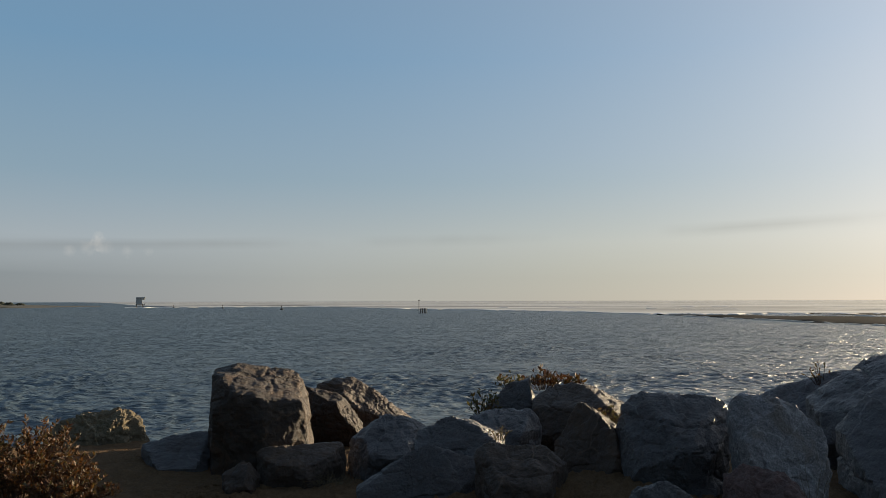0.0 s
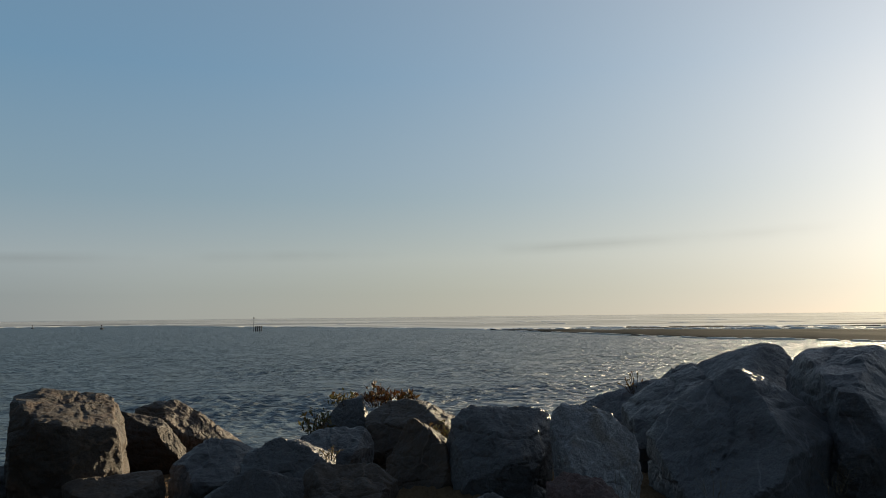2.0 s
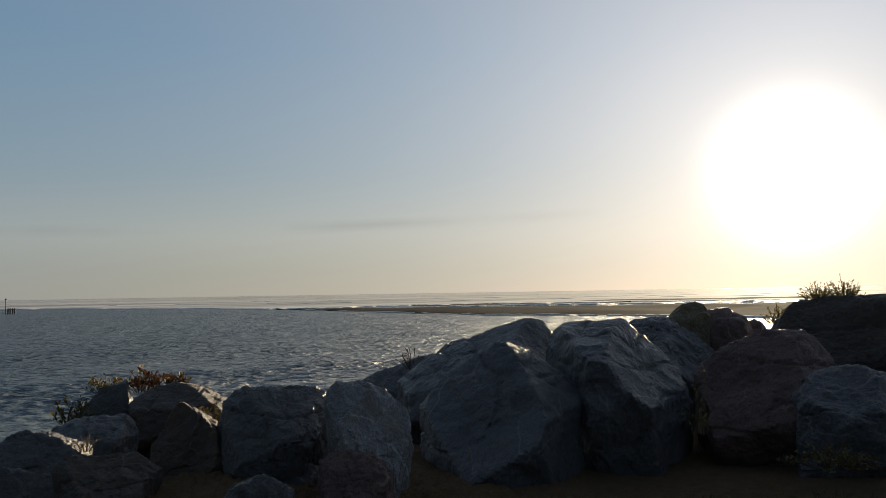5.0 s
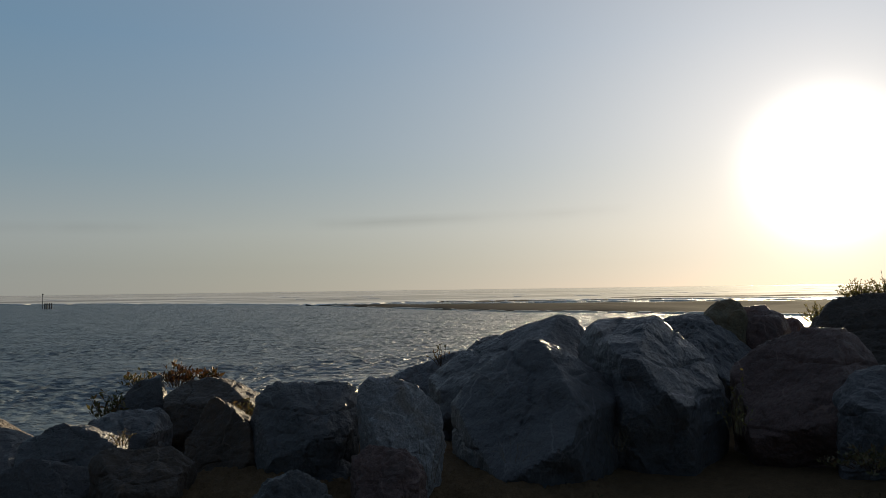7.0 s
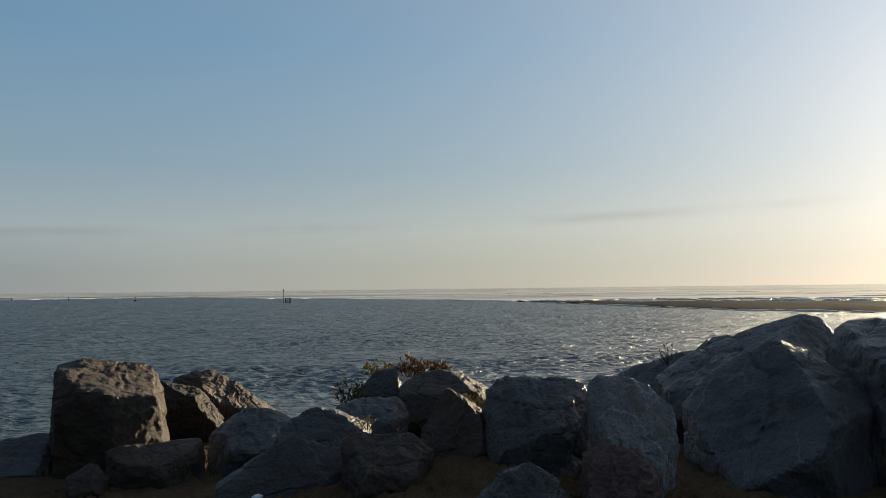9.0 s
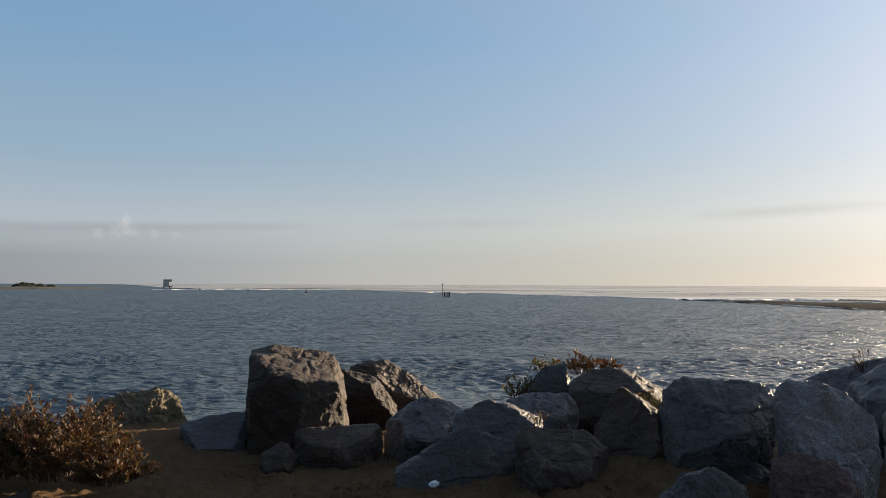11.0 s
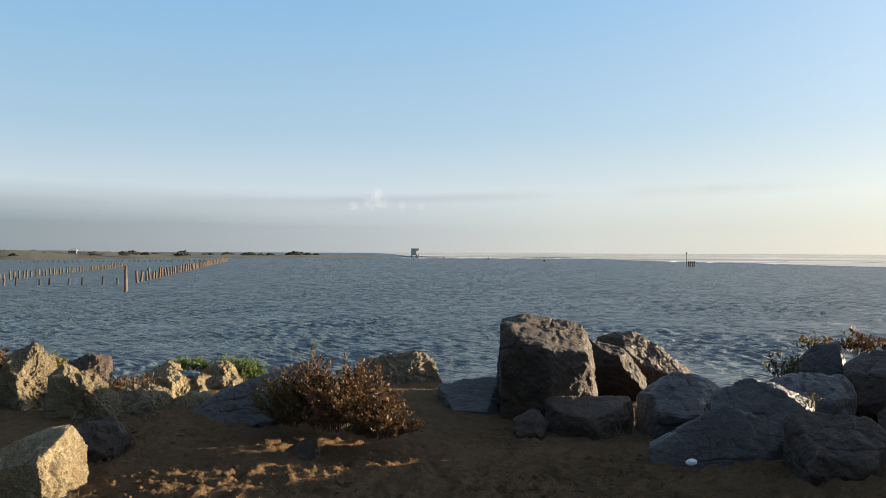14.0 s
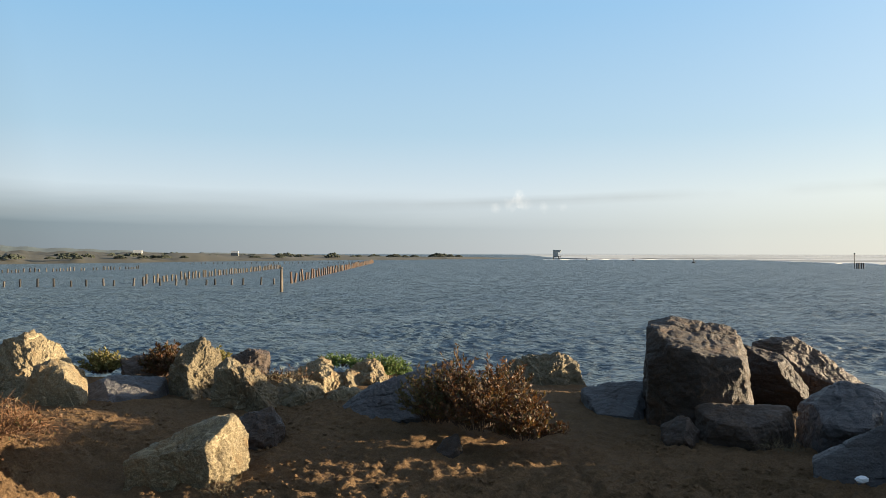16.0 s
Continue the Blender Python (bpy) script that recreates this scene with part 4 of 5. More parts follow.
def bar(label, near, far, crest, mat, name="sandbar", wiggle=4.0, seed=1):
    """A low bank of sand between two shores, each a row of (degrees, metres)."""
    na, nr = zip(*sorted(near))
    fa, fr = zip(*sorted(far))
    cols, rows = 160, 26
    azs = np.linspace(na[0], na[-1], cols)
    n = np.interp(azs, na, nr)
    f = np.interp(azs, fa, fr)
    q = np.stack([azs * 0.35, azs * 0, azs * 0], 1)
    n = n + fbm(q, seed, 4) * wiggle
    f = f + fbm(q + 9, seed + 3, 4) * wiggle
    f = np.maximum(f, n + 0.3)
    v = np.linspace(0, 1, rows)[:, None] ** (3 if name == "surf_water" else 1)
    R = n[None] + (f - n)[None] * v
    A = np.radians(np.repeat(azs[None], rows, 0))
    X, Y = -np.sin(A) * R, np.cos(A) * R
    p = np.stack([X.ravel() * 0.05, Y.ravel() * 0.05, X.ravel() * 0], 1)
    Z = WATER - 0.12 + crest * (np.clip((azs - 20) / 36, 0.12, 1) if name == "far_shore" else np.ones(cols))[None] * (np.minimum(1, v * 14) * np.minimum(1, (1 - v) * 6) if name == "far_shore" else np.minimum(1, v * 300) if name == "surf_water" else np.sin(v * math.pi) ** 0.6) * (1 + (0.12 if name == "surf_water" else 0.5) * fbm(p, seed + 7, 4).reshape(R.shape))
    ob = new(name, grid_mesh(name, X, Y, Z, mat))
    return tagged(ob, label, "sandbar", kind="structure")


bar("long dark wet sandbar with foam along its edge", [(-17.6, 201), (-20, 185), (-26.8, 146), (-33, 124), (-43, 113), (-58, 98), (-75, 92)],
    [(-17.6, 202), (-20, 200), (-26.8, 190), (-33, 186), (-43, 190), (-58, 200), (-75, 200)], 0.55, WET_SAND, seed=4)
bar("thin outer sandbar beyond a channel", [(-25, 232), (-30, 215), (-38, 222), (-44, 228)], [(-25, 233), (-30, 236), (-38, 246), (-44, 230)], 0.3, WET_SAND, seed=8, wiggle=3)
bar("thin outer sandbar in the surf", [(-37, 262), (-44, 252), (-60, 250)], [(-37, 263), (-44, 300), (-60, 330)], 0.3, WET_SAND, seed=12, wiggle=3)
bar("thin pale sandbar far out", [(6, 560), (12, 600), (18, 610), (21, 640)], [(6, 562), (12, 612), (18, 622), (21, 642)], 0.35, WET_SAND, seed=15, wiggle=2)


def surf(name, spine, widths, label, seed, high=0.35, cuts=0.0):
    """A broken line of foam along a spine of (degrees, metres); widths in metres."""
    sa, sr = zip(*sorted(spine))
    count = 420
    azs = np.linspace(sa[0], sa[-1], count)
    r = np.interp(azs, sa, sr) + fbm(np.stack([azs * 0.8, azs * 0, azs * 0 + seed], 1), seed, 4) * widths * 0.5
    w = widths * np.clip(0.55 + 0.5 * fbm(np.stack([azs * 1.1, azs * 0, azs * 0 + seed], 1), seed + 5, 5, 0.6) - cuts, 0.0, 2)
    verts, faces = [], []
    for i in range(count):
        for k, (o, z) in enumerate(((-0.5, -0.1), (-0.44, high * 0.9), (0.3, high), (0.5, -0.1))):
            verts.append((*polar(azs[i], r[i] + o * w[i]), WATER + (z + 0.1) * min(1, w[i] / widths * 2)))
    for i in range(count - 1):
        if w[i] < 0.02 * widths and w[i + 1] < 0.02 * widths:
            continue
        for k in range(3):
            a = i * 4 + k
            faces.append((a, a + 4, a + 5, a + 1))
    ob = new(name, mesh_of(name, verts, faces, FOAM))
    return tagged(ob, label, "surf", kind="stuff")


surf("surf_line", [(-75, 250), (-40, 235), (-30, 228), (-22, 218), (-17, 216), (-10, 262), (-4, 312), (2, 362), (7, 500), (14, 505), (21, 500)], 13.0, "white line of surf breaking on the bar", 3, 0.14, -0.2)
# Also stands for fog-lit sea to the west; that paleness is in its colour.
zone = bar("churned surf water beyond the bar, paled like fog-lit sea", [(-80, 240), (-40, 232), (-30, 226), (-22, 217), (-17, 214), (-10, 260), (-4, 310), (2, 358), (7, 495), (14, 505), (18, 560), (21, 900), (24, 3900)],
           [(-80, 4000), (-40, 4000), (24, 4000)], 0.2, WHITE_WATER, name="surf_water", wiggle=3, seed=51)
tagged(zone, category="water")
surf("surf_edge", [(-75, 91.5), (-58, 97.5), (-43, 112), (-33, 123), (-26.8, 144.5), (-20, 183.5), (-18, 200)], 1.6, "thin foam along the sandbar's edge", 7, 0.12, 0.1)
surf("surf_far_edge", [(-75, 206), (-58, 205), (-43, 200), (-33, 195), (-26, 196), (-18, 206)], 5.0, "foam in the channel behind the sandbar", 9, 0.3, 0.25)
for k, (a0, a1, d, w) in enumerate([(-62, -6, 345, 8), (-64, 4, 450, 12), (-66, 12, 700, 26), (-66, 16, 1100, 50)]):
    steps = np.linspace(a0, a1, 9)
    surf("breaker", [(s, d * (1 + 0.012 * (s + 20))) if s > -20 else (s, d * (1 + 0.05 * math.sin(s))) for s in steps], w, "broken white breakers far out at sea", 20 + k, 0.16, 0.4)


# timber
def pole_mesh(name, height, r0, r1, mat, seed, sides=8):
    rng = np.random.default_rng(seed)
    verts, faces = [], []
    lean = rng.normal(size=2) * 0.01
    levels = 6
    for i in range(levels):
        t = i / (levels - 1)
        for k in range(sides):
            a = 2 * math.pi * k / sides
            r = (r0 + (r1 - r0) * t) * (1 + rng.uniform(-0.08, 0.08))
            top = rng.uniform(-0.06, 0.06) if i == levels - 1 else 0
            verts.append((math.cos(a) * r + lean[0] * t * height, math.sin(a) * r + lean[1] * t * height, -1.2 + (height + 1.2) * t + top))
    for i in range(levels - 1):
        for k in range(sides):
            b = (k + 1) % sides
            faces.append((i * sides + k, i * sides + b, (i + 1) * sides + b, (i + 1) * sides + k))
    faces.append(tuple((levels - 1) * sides + k for k in range(sides)))
    return mesh_of(name, verts, faces, mat, False)


def pile_row(a, b, count, heights, mats, label, group, seed, lean=4.0, thick=0.16, skip=0.0):
    rng = np.random.default_rng(seed)
    meshes = [pole_mesh("mooring_pile", 1.0, thick, thick * 0.85, m, seed + i) for i, m in enumerate(mats * 2)]
    a, b = np.array(a), np.array(b)
    for i in range(count):
        if rng.random() < skip:
            continue
        t = (i + rng.uniform(-0.25, 0.25)) / max(1, count - 1)
        x, y = a + (b - a) * t
        ob = new("mooring_pile", meshes[int(rng.integers(len(meshes)))])
        h = rng.uniform(*heights)
        ob.matrix_world = pose(x, y, WATER, rng.normal() * lean, rng.normal() * lean, rng.uniform(0, 360)) @ Matrix.Diagonal((1, 1, h, 1))
        tagged(ob, label, "pile", group)


pile_row((-83.6, 51.1), (-63.0, 72.0), 19, (0.62, 0.95), [BLACK_WOOD, BLACK_WOOD, DARK_WOOD], "short dark wooden pile standing in the water", "sparse row of piles", 2, 2.5, 0.13)
pile_row((-77.5, 64.5), (-129.0, 150.0), 52, (0.75, 1.15), [OLD_WOOD], "pale weathered wooden pile of an old jetty", "pale row of piles", 5, 2.5, 0.15)
pile_row((-63.4, 76.0), (-170.0, 253.5), 66, (1.0, 1.6), [RED_WOOD, RED_WOOD, DARK_WOOD], "reddish wooden pile of an old jetty", "reddish row of piles", 9, 3.5, 0.17)
pile_row((-143.0, 85.0), (-154.0, 127.0), 44, (0.5, 0.9), [DARK_WOOD, BLACK_WOOD], "far weathered pile in shallow water", "far row of piles", 14, 3.0, 0.16, 0.15)
pile_row((-205.0, 190.0), (-172.0, 248.0), 34, (0.5, 0.75), [BLACK_WOOD], "tiny far pile in shallow water", "farthest row of piles", 19, 2.0, 0.16)


def ball(name, r, mat, squash=1.0):
    v, f = icosphere(2)
    return mesh_of(name, v * np.array([r, r, r * squash]), f, mat)


def tall_post():
    root = new("channel_post")
    root.matrix_world = pose(-50.2, 58.6, WATER)
    part("pole", pole_mesh("pole", 2.25, 0.15, 0.13, OLD_WOOD, 3), root)
    cap = part("cap", ball("cap", 0.16, DARK_WOOD, 0.7), root, "dark rounded cap")
    cap.location = (0, 0, 2.38)
    side = part("brace", pole_mesh("brace", 1.25, 0.12, 0.11, DARK_WOOD, 6), root, "shorter dark post beside the pole")
    side.location = (-0.45, 0.6, 0)
    tagged(root, "tall pale wooden channel post with a dark cap", "post")


def marker():
    root = new("channel_marker")
    root.matrix_world = pose(1.0, 226, WATER, 0, 0, 8)
    pole = part("pole", pole_mesh("pole", 3.9, 0.09, 0.07, DARK_WOOD, 31), root)
    pole.location = (-0.9, 0, 0)
    top = part("topmark", ball("topmark", 0.22, DARK_WOOD), root)
    top.location = (-0.9, 0, 3.9)
    for k in range(4):
        p = part("pile", pole_mesh("pile", 1.55, 0.17, 0.16, DARK_WOOD, 40 + k), root)
        p.location = (-0.35 + 0.52 * k, 0.1 * (k % 2), 0)
    beam = bmesh.new()
    bmesh.ops.create_cube(beam, size=1)
    bmesh.ops.scale(beam, vec=(1.9, 0.12, 0.16), verts=beam.verts)
    bmesh.ops.bevel(beam, geom=beam.edges[:], offset=0.02, segments=1, affect="EDGES")
    me = bpy.data.meshes.new("beam")
    beam.to_mesh(me)
    beam.free()
    me.materials.append(DARK_WOOD)
    b = part("beam", me, root)
    b.location = (0.43, -0.12, 1.3)
    tagged(root, "dark channel marker of piles with a thin pole", "marker")


def box_mesh(name, w, d, h, mat, bevel=0.03):
    bm = bmesh.new()
    bmesh.ops.create_cube(bm, size=1)
    bmesh.ops.scale(bm, vec=(w, d, h), verts=bm.verts)
    bmesh.ops.bevel(bm, geom=bm.edges[:], offset=bevel, segments=1, affect="EDGES")
    me = bpy.data.meshes.new(name)
    bm.to_mesh(me)
    bm.free()
    me.materials.append(mat)
    return me


def stilt_hut():
    root = new("stilt_hut")
    root.matrix_world = pose(-175.0, 481.0, WATER, 0, 0, 20)
    for k, (x, y) in enumerate(((-2.1, -1.6), (1.3, -1.6), (-2.1, 1.6), (1.3, 1.6))):
        p = part("stilt", pole_mesh("stilt", 2.4, 0.28, 0.24, DARK_WOOD, 60 + k), root)
        p.location = (x, y, 0)
    w = part("wall", box_mesh("wall", 3.6, 3.8, 3.9, GREY_PAINT, 0.06), root)
    w.location = (-0.7, 0, 3.9)
    d = part("deck", box_mesh("deck", 5.2, 4.2, 0.3, DARK_WOOD, 0.04), root)
    d.location = (0.0, 0, 1.9)
    r = part("roof", box_mesh("roof", 5.6, 4.6, 0.7, GREY_PAINT, 0.15), root, "overhanging grey roof")
    r.location = (0.3, 0, 6.1)
    a = part("awning", box_mesh("awning", 1.6, 4.0, 1.0, GREY_PAINT, 0.2), root)
    a.location = (1.9, 0, 5.3)
    ladder = part("ladder", box_mesh("ladder", 0.35, 0.12, 3.6, DARK_WOOD, 0.02), root)
    ladder.matrix_local = pose(2.2, -2.0, 1.2, 0, 24, 0)
    tagged(root, "grey wooden hut on stilts far out in the water", "hut")


def buoy(x, y, s=1.0):
    root = new("buoy")
    root.matrix_world = pose(x, y, WATER, 3, -4, 0) @ Matrix.Diagonal((s, s, s, 1))
    b = part("float", ball("float", 0.75, DARK_WOOD, 0.7), root)
    b.location = (0, 0, 0.25)
    part("mast", pole_mesh("mast", 1.7, 0.14, 0.08, DARK_WOOD, 71), root)
    t = part("topmark", ball("topmark", 0.3, RED_WOOD), root)
    t.location = (0, 0, 1.8)
    tagged(root, "small dark channel buoy far out", "buoy", "channel buoys")


tall_post()
marker()
stilt_hut()
buoy(-59.9, 333.0, 0.9)
buoy(-105.8, 412.0, 0.8)
buoy(-150.0, 468.0, 0.7)

# the low shore across the water
bar("low shore of dry grass across the water", [(66, 270), (58.8, 293), (50, 335), (44.6, 377), (36, 430), (27, 514), (22.5, 640)],
    [(66, 900), (58.8, 900), (50, 900), (44.6, 880), (36, 850), (27, 800), (22.5, 660)], 3.6, GRASS_LAND, name="far_shore", wiggle=5, seed=31)


def hill():
    azs = np.radians(np.linspace(36, 80, 120))
    v = np.linspace(0, 1, 14)[:, None]
    R = 2300 + 900 * v + 0 * azs[None]
    top = np.interp(np.degrees(azs), [36, 45, 50, 54, 58, 66, 80], [0, 3, 8, 18, 28, 36, 60])
    q = np.stack([azs * 30, azs * 0, azs * 0], 1)
    Z = WATER + np.sin(v * math.pi / 2) * (top + fbm(q, 44, 4) * 6)[None]
    A = np.repeat(azs[None], 14, 0)
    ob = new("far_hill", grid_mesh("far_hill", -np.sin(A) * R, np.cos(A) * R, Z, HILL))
    tagged(ob, "low green hill with mist haze put into its colour", "hill", kind="structure")


hill()


def clump_mesh(name, seed, mat, tufts=90):
    """A low bush of many small leafy tufts."""
    rng = np.random.default_rng(seed)
    v0, f0 = icosphere(1)
    verts, faces = [], []
    for k in range(tufts):
        a, rad = rng.uniform(0, 2 * math.pi), math.sqrt(rng.uniform(0, 1))
        c = np.array([math.cos(a) * rad, math.sin(a) * rad * 0.8, 0.75 * (1 - rad ** 2) * rng.uniform(0.3, 1.0) + 0.1])
        s = rng.uniform(0.07, 0.19)
        w = v0 * s * (1 + 0.5 * rng.normal(size=(len(v0), 1)) * 0.5) + c
        base = len(verts)
        verts.extend(w.tolist())
        faces.extend([[base + i for i in f] for f in f0])
    return mesh_of(name, verts, faces, mat, False)


BUSHES = [clump_mesh("far_bush", 80 + k, SCRUB) for k in range(5)]
rng_b = np.random.default_rng(5)
for k in range(120):
    a = 27 + 36 * rng_b.random() ** 0.7
    shore = np.interp(a, [22.5, 27, 36, 44.6, 50, 58.8, 66], [640, 514, 430, 377, 335, 293, 270])
    d = shore + rng_b.uniform(8, 130)
    s = rng_b.uniform(0.9, 2.2) * (1.6 if rng_b.random() < 0.25 else 1.0)
    ob = new("far_bush", BUSHES[k % 5])
    x, y = polar(a, d)
    ob.matrix_world = pose(x, y, WATER + 1.6, 0, 0, rng_b.uniform(0, 360)) @ Matrix.Diagonal((s * 1.7, s * 1.7, s, 1))
    tagged(ob, "dark rounded scrub bush on the far shore", "bush", "scrub on the far shore")


def far_house(x, y, w, yaw):
    root = new("cottage")
    root.matrix_world = pose(x, y, WATER + 1.6, 0, 0, yaw)
    b = part("wall", box_mesh("wall", w, w * 0.7, 2.4, PALE_PAINT, 0.05), root)
    b.location = (0, 0, 1.2)
    bm = bmesh.new()
    vs = [bm.verts.new(c) for c in ((-w * 0.55, -w * 0.4, 2.4), (w * 0.55, -w * 0.4, 2.4), (w * 0.55, w * 0.4, 2.4), (-w * 0.55, w * 0.4, 2.4), (-w * 0.5, 0, 3.7), (w * 0.5, 0, 3.7))]
    for f in ((0, 1, 5, 4), (2, 3, 4, 5), (0, 4, 3), (1, 2, 5), (3, 2, 1, 0)):
        bm.faces.new([vs[i] for i in f])
    me = bpy.data.meshes.new("roof")
    bm.to_mesh(me)
    bm.free()
    me.materials.append(GREY_PAINT)
    part("roof", me, root)
    tagged(root, "small pale cottage on the far shore", "house", "cottages on the far shore")


for a, d, w, yw in ((50.6, 372, 3.6, 40), (44.0, 450, 4.0, 35)):
    far_house(*polar(a, d), w, yw)


# ---- plants, litter and driftwood by the camera ----
def tubes(paths, r0, r1, sides=3):
    verts, faces = [], []
    for path in paths:
        base = len(verts)
        n = len(path)
        for i, q in enumerate(path):
            d = np.array(path[min(i + 1, n - 1)]) - np.array(path[max(i - 1, 0)])
            d = d / (np.linalg.norm(d) + 1e-9)
            s = np.cross(d, (0.3, 0.9, 0.2))
            s /= np.linalg.norm(s) + 1e-9
            t = np.cross(d, s)
            r = r0 + (r1 - r0) * i / (n - 1)
            for k in range(sides):
                a = 2 * math.pi * k / sides
                verts.append(np.array(q) + r * (math.cos(a) * s + math.sin(a) * t))
        for i in range(n - 1):
            for k in range(sides):
                b = (k + 1) % sides
                faces.append((base + i * sides + k, base + i * sides + b, base + (i + 1) * sides + b, base + (i + 1) * sides + k))
    return verts, faces


def grown(rng, count, spread, height, steps=6, droop=0.25, wander=0.12):
    """Stems that rise from a base and lean outward."""
    paths = []
    for _ in range(count):
        a, out = rng.uniform(0, 2 * math.pi), math.sqrt(rng.uniform(0.02, 1)) * spread
        start = np.array([math.cos(a) * out * 0.35, math.sin(a) * out * 0.35, -0.03])
        end = np.array([math.cos(a) * out, math.sin(a) * out * 0.8, height * (1 - 0.55 * (out / spread) ** 2) * rng.uniform(0.45, 1.2)])
        path = []
        for i in range(steps):
            t = i / (steps - 1)
            q = start + (end - start) * np.array([t ** 1.3, t ** 1.3, t])
            q = q + rng.normal(size=3) * wander * spread * 0.3 * t
            q[2] -= droop * t * t * out * 0.3
            path.append(q)
        paths.append(path)
    return paths


def leaves_on(rng, paths, per, size, start=0.3, stick=1.6):
    verts, faces = [], []
    for path in paths:
        for _ in range(per):
            t = rng.uniform(start, 1.0) * (len(path) - 1)
            i = min(int(t), len(path) - 2)
            q = path[i] + (path[i + 1] - path[i]) * (t - i)
            d = rng.normal(size=3)
            d[2] = abs(d[2]) + 0.3
            d /= np.linalg.norm(d)
            s = np.cross(d, rng.normal(size=3))
            s /= np.linalg.norm(s) + 1e-9
            L = size * rng.uniform(0.6, 1.5)
            b = len(verts)
            w = L * 0.32
            lift = np.cross(s, d) * L * 0.12
            verts += [q, q + d * L * stick * 0.5 + s * w, q + d * L * stick + lift, q + d * L * stick * 0.5 - s * w]
            faces.append((b, b + 1, b + 2, b + 3))
    return verts, faces


def plant(name, label, category, x, y, z, spread, height, stems, per, size, leaf, twig, seed, thick=0.004, group="", steps=6, wander=0.12, droop=0.25):
    rng = np.random.default_rng(seed)
    root = new(name)
    root.matrix_world = pose(x, y, z, 0, 0, 0)
    paths = grown(rng, stems, spread, height, steps, droop, wander)
    part("branchwork", mesh_of("branchwork", *tubes(paths, thick, thick * 0.35), twig), root)
    if per:
        part("foliage", mesh_of("foliage", *leaves_on(rng, paths, per, size), leaf, False), root)
    return tagged(root, label, category, group)


plant("shrub", "rust-brown seaside shrub with small leaves on the sand", "shrub", -2.89, 6.05, 0.19, 0.6, 0.6, 170, 48, 0.021, RUST_LEAF, TWIG, 1)
plant("shrub", "low rust-brown shrub growing out of the sand", "shrub", -2.45, 5.91, 0.18, 0.38, 0.26, 100, 34, 0.02, RUST_LEAF, TWIG, 2)
plant("shrub", "dense olive-brown shrub at a rock's foot", "shrub", -3.30, 6.06, 0.19, 0.42, 0.48, 110, 40, 0.021, OLIVE_LEAF, TWIG, 3)
plant("succulent", "fresh green plants growing over the rocks", "plant", -4.98, 7.72, 0.17, 0.44, 0.24, 260, 44, 0.016, GREEN_LEAF, TWIG, 4)
plant("succulent", "green plants behind tan rocks", "plant", -5.44, 7.54, 0.31, 0.34, 0.1, 70, 24, 0.02, GREEN_LEAF, TWIG, 5)
plant("shrub", "yellow-green bush behind the rocks", "shrub", -7.53, 5.95, 0.29, 0.28, 0.22, 110, 30, 0.02, YELLOW_LEAF, TWIG, 6)
plant("shrub", "orange-brown bush between tan rocks", "shrub", -6.81, 6.19, 0.29, 0.32, 0.32, 110, 26, 0.028, RUST_LEAF, TWIG, 7)
plant("shrub", "orange-brown plant beside the blunt boulder", "shrub", -6.21, 6.38, 0.40, 0.16, 0.18, 40, 22, 0.025, YELLOW_LEAF, TWIG, 27)
plant("dry_grass", "tuft of reddish dry grass in front of rocks", "grass", -5.26, 6.42, 0.28, 0.34, 0.16, 140, 2, 0.02, RUST_LEAF, STRAW, 8, thick=0.003)
plant("dry_grass", "mat of dry reddish grass curling over the sand mound", "grass", -5.55, 3.50, 0.36, 0.62, 0.22, 420, 3, 0.018, RUST_LEAF, RED_STRAW, 9, thick=0.0032, wander=0.3, droop=0.8)
plant("creeper", "leafy brown plant hanging over dark boulders", "plant", 0.75, 8.17, 0.43, 0.2, 0.26, 26, 7, 0.032, OLIVE_LEAF, TWIG, 10)
plant("creeper", "leafy brown plant on a boulder's crest", "plant", 1.06, 8.48, 0.68, 0.26, 0.15, 26, 6, 0.032, OLIVE_LEAF, TWIG, 11)
plant("creeper", "rust-brown plant on a boulder's crest", "plant", 1.38, 8.39, 0.68, 0.24, 0.2, 32, 8, 0.034, RUST_LEAF, TWIG, 12)
plant("creeper", "small rust-brown plant on a boulder's crest", "plant", 1.66, 8.23, 0.68, 0.14, 0.15, 18, 8, 0.034, RUST_LEAF, TWIG, 13)
plant("dry_grass", "dry tuft between boulders", "grass", 1.65, 6.70, 0.53, 0.12, 0.2, 40, 4, 0.02, OLIVE_LEAF, STRAW, 14)
plant("dry_grass", "pale dry grass at a boulder's foot", "grass", 2.39, 4.84, 0.37, 0.2, 0.3, 9, 0, 0.02, STRAW, STRAW, 15, thick=0.0018)
plant("dry_grass", "pale dry grass in front of the grey boulder", "grass", 3.19, 5.08, 0.37, 0.3, 0.26, 9, 0, 0.02, STRAW, STRAW, 16, thick=0.0018)
plant("dry_grass", "dry grass under the large boulders", "grass", 3.92, 4.80, 0.41, 0.3, 0.24, 9, 0, 0.02, STRAW, STRAW, 17, thick=0.0018)
plant("dry_grass", "dry stalks with pale seed heads between boulders", "grass", 4.84, 4.49, 0.49, 0.18, 0.42, 26, 4, 0.016, YELLOW_LEAF, STRAW, 18, thick=0.0018)
plant("dry_grass", "dry stalks rising behind the dark slab", "grass", 4.03, 7.71, 0.79, 0.16, 0.24, 9, 5, 0.022, OLIVE_LEAF, TWIG, 19, thick=0.005, wander=0.05)
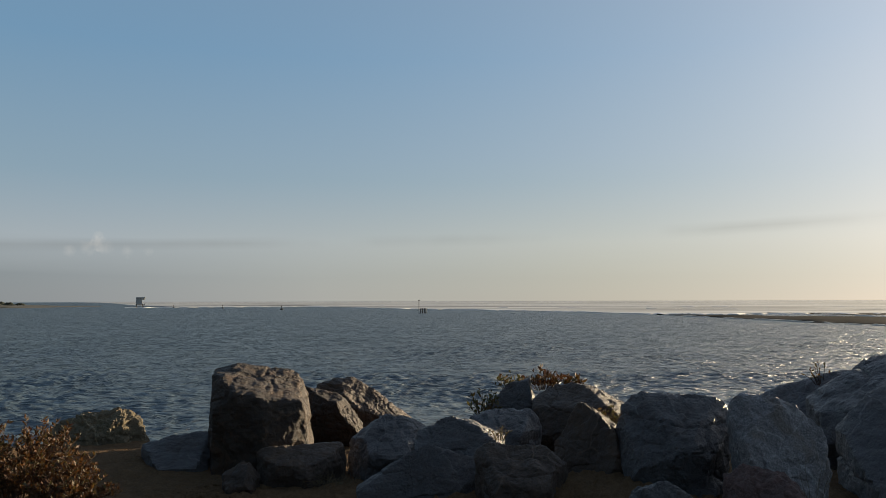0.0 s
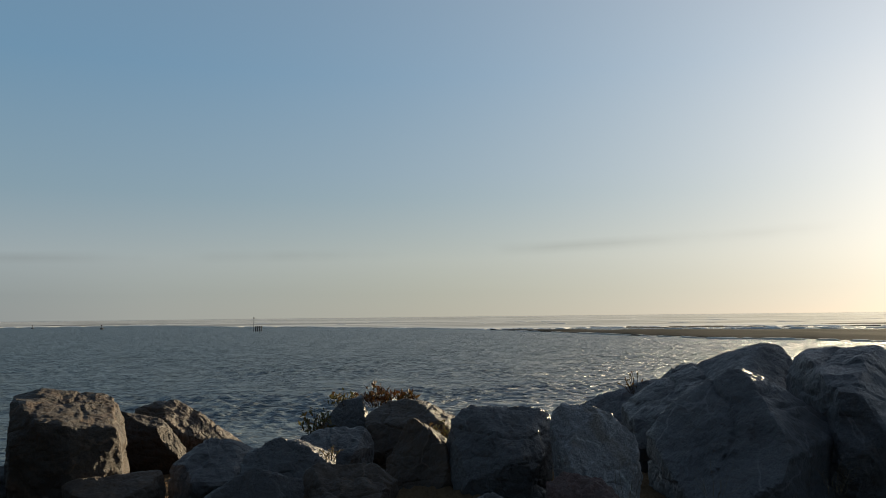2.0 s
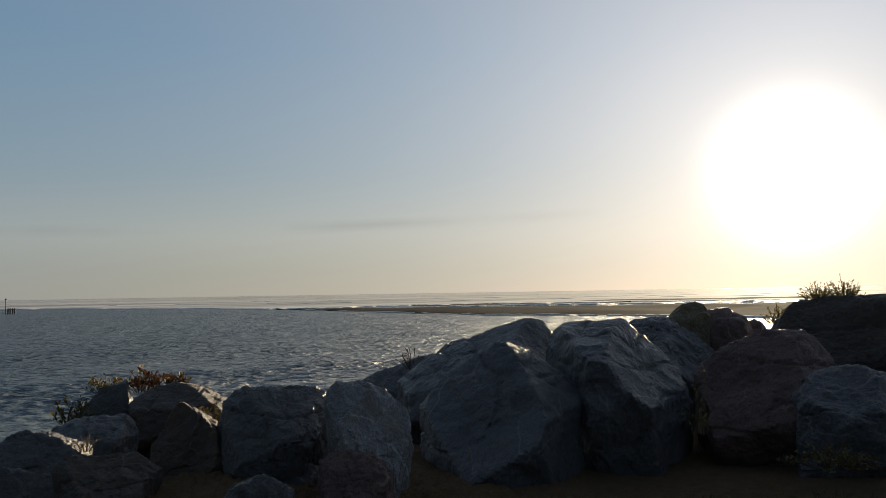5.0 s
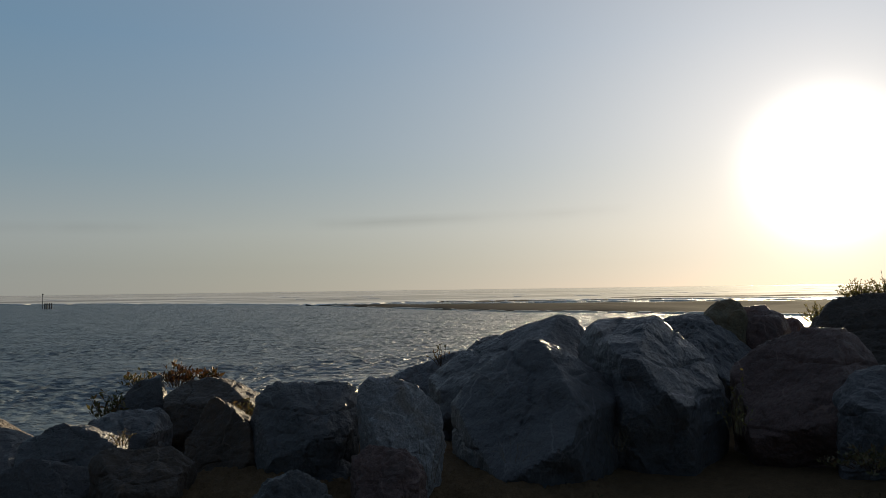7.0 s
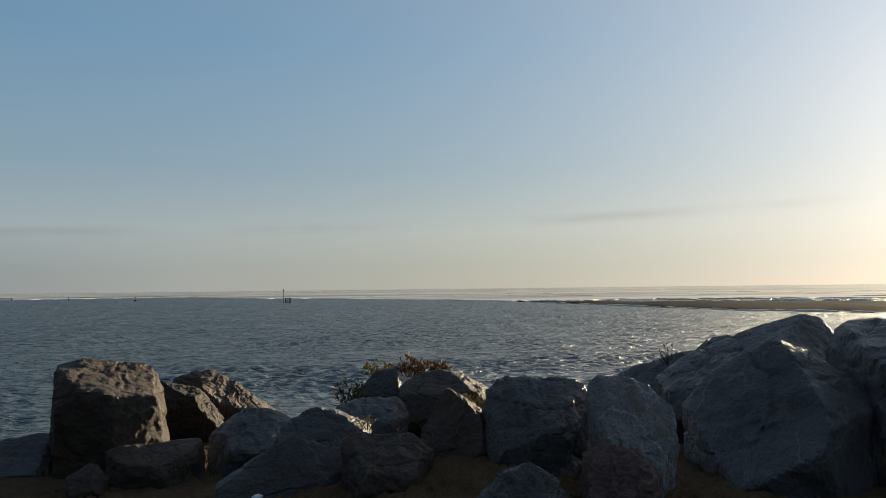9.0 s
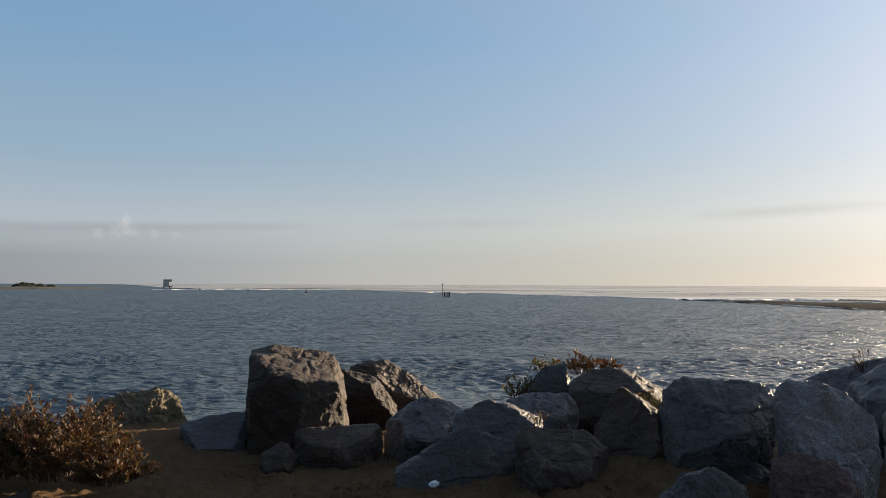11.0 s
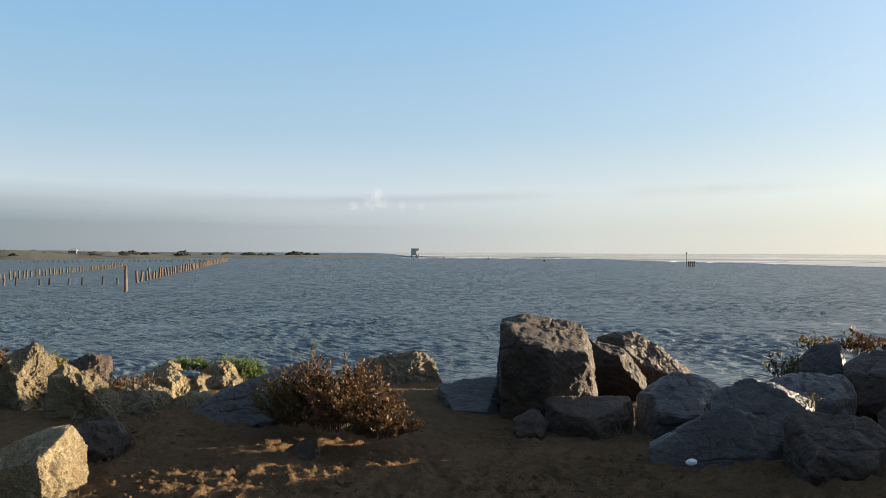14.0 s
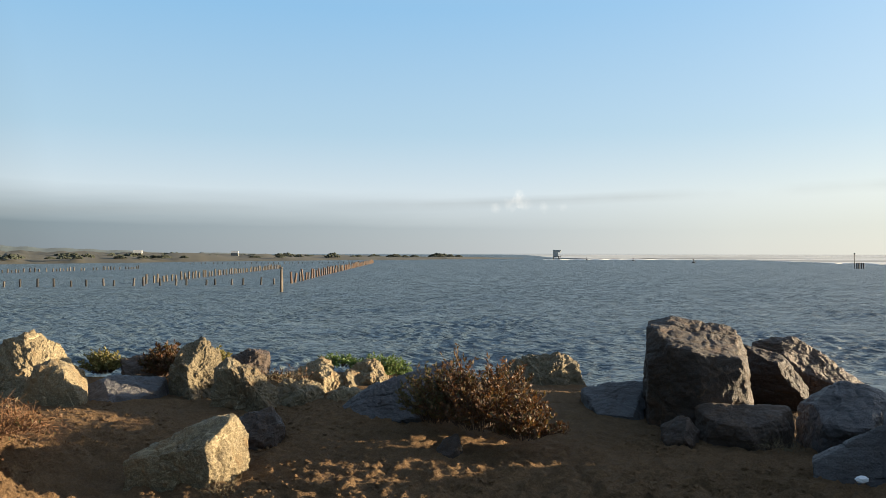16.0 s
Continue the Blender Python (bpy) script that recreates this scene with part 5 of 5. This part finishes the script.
plant("shrub", "leafy bush catching the sun on the ridge", "shrub", 7.74, 5.85, 1.16, 0.26, 0.22, 60, 24, 0.013, YELLOW_LEAF, TWIG, 20)
plant("shrub", "leafy bush against the bright sky", "shrub", 8.05, 5.59, 1.43, 0.28, 0.2, 60, 24, 0.013, YELLOW_LEAF, TWIG, 21)
plant("shrub", "tall leafy bush against the bright sky", "shrub", 8.11, 5.32, 1.43, 0.26, 0.24, 60, 24, 0.013, YELLOW_LEAF, TWIG, 22)
plant("ground_cover", "low green weeds in the shade", "plant", 5.06, 3.58, 0.39, 0.4, 0.09, 60, 10, 0.02, OLIVE_LEAF, TWIG, 23)
plant("dry_grass", "thin dry grass beside the low slab", "grass", -0.61, 6.87, 0.08, 0.25, 0.1, 12, 0, 0.02, STRAW, STRAW, 24, thick=0.0018)
plant("dry_grass", "dry sprigs growing by the pointed boulder", "grass", 0.71, 6.36, 0.53, 0.1, 0.1, 16, 3, 0.016, OLIVE_LEAF, STRAW, 25)
plant("dry_grass", "yellow dry grass at the foot of the sunlit boulder", "grass", -3.86, 4.12, 0.0, 0.22, 0.12, 70, 0, 0.02, STRAW, STRAW, 31, thick=0.0016, wander=0.3, droop=0.6)
plant("dry_grass", "thin dry stalks beside the low slab", "grass", -0.55, 7.10, 0.06, 0.3, 0.34, 10, 0, 0.02, STRAW, TWIG, 32, thick=0.0022, wander=0.2)
plant("dry_grass", "dead grass trailing over the low slab", "grass", -0.72, 6.98, 0.05, 0.3, 0.10, 40, 0, 0.02, STRAW, STRAW, 33, thick=0.0016, wander=0.4, droop=0.9)
plant("ground_cover", "low green weeds between dark boulders", "plant", -0.05, 7.25, 0.10, 0.22, 0.14, 60, 10, 0.018, OLIVE_LEAF, TWIG, 34)
# weeds in the shade at the foot of the heap
for k, (wx, wy) in enumerate([(2.75, 4.25), (3.45, 4.10), (4.10, 3.75), (4.75, 3.35), (3.25, 3.60), (3.95, 3.20), (2.35, 3.95)]):
    wz = float(ground_height(np.array([[wx]]), np.array([[wy]]))[0, 0])
    plant("ground_cover", "dark low weeds and dry grass in the boulders' shade", "plant", wx, wy, wz, 0.42, 0.11 + 0.03 * (k % 3), 110, 9, 0.017, OLIVE_LEAF, TWIG, 50 + k, thick=0.0024, group="weeds at the foot of the heap", wander=0.3, droop=0.5)
LITTER_AT = (-0.11, 5.99)


def litter():
    """A crushed paper cup."""
    v, f = icosphere(3)
    p = v * np.array([0.042, 0.028, 0.022])
    p = p * (1 + 0.22 * np.round(vnoise(v * 2.3, 5) * 3)[:, None] / 3)
    ob = new("paper_litter", mesh_of("paper_litter", p, f, PAPER, False))
    x, y = LITTER_AT
    ob.matrix_world = pose(x, y, float(ground_height(np.array([[x]]), np.array([[y]]))[0, 0]) + 0.05, 0, 0, 25)
    tagged(ob, "crumpled white paper lying on the sand", "litter")


litter()


def drift(x, y, length, yaw, seed):
    rng = np.random.default_rng(seed)
    paths = []
    for _ in range(4):
        a = rng.uniform(-0.5, 0.5)
        s = rng.uniform(-0.2, 0.3, 2) * length
        paths.append([np.array([s[0] + t * length * math.cos(a), s[1] + t * length * math.sin(a), 0.02 + 0.05 * math.sin(t * 3 + a)]) + rng.normal(size=3) * 0.015 for t in np.linspace(-0.5, 0.5, 7)])
    ob = new("driftwood", mesh_of("driftwood", *tubes(paths, 0.012, 0.005, 5), TWIG))
    ob.matrix_world = pose(x, y, float(ground_height(np.array([[x]]), np.array([[y]]))[0, 0]), 0, 0, yaw)
    tagged(ob, "dry brown twigs lying on the sand", "driftwood", "driftwood on the sand")


drift(-5.07, 4.83, 0.8, 25, 5)
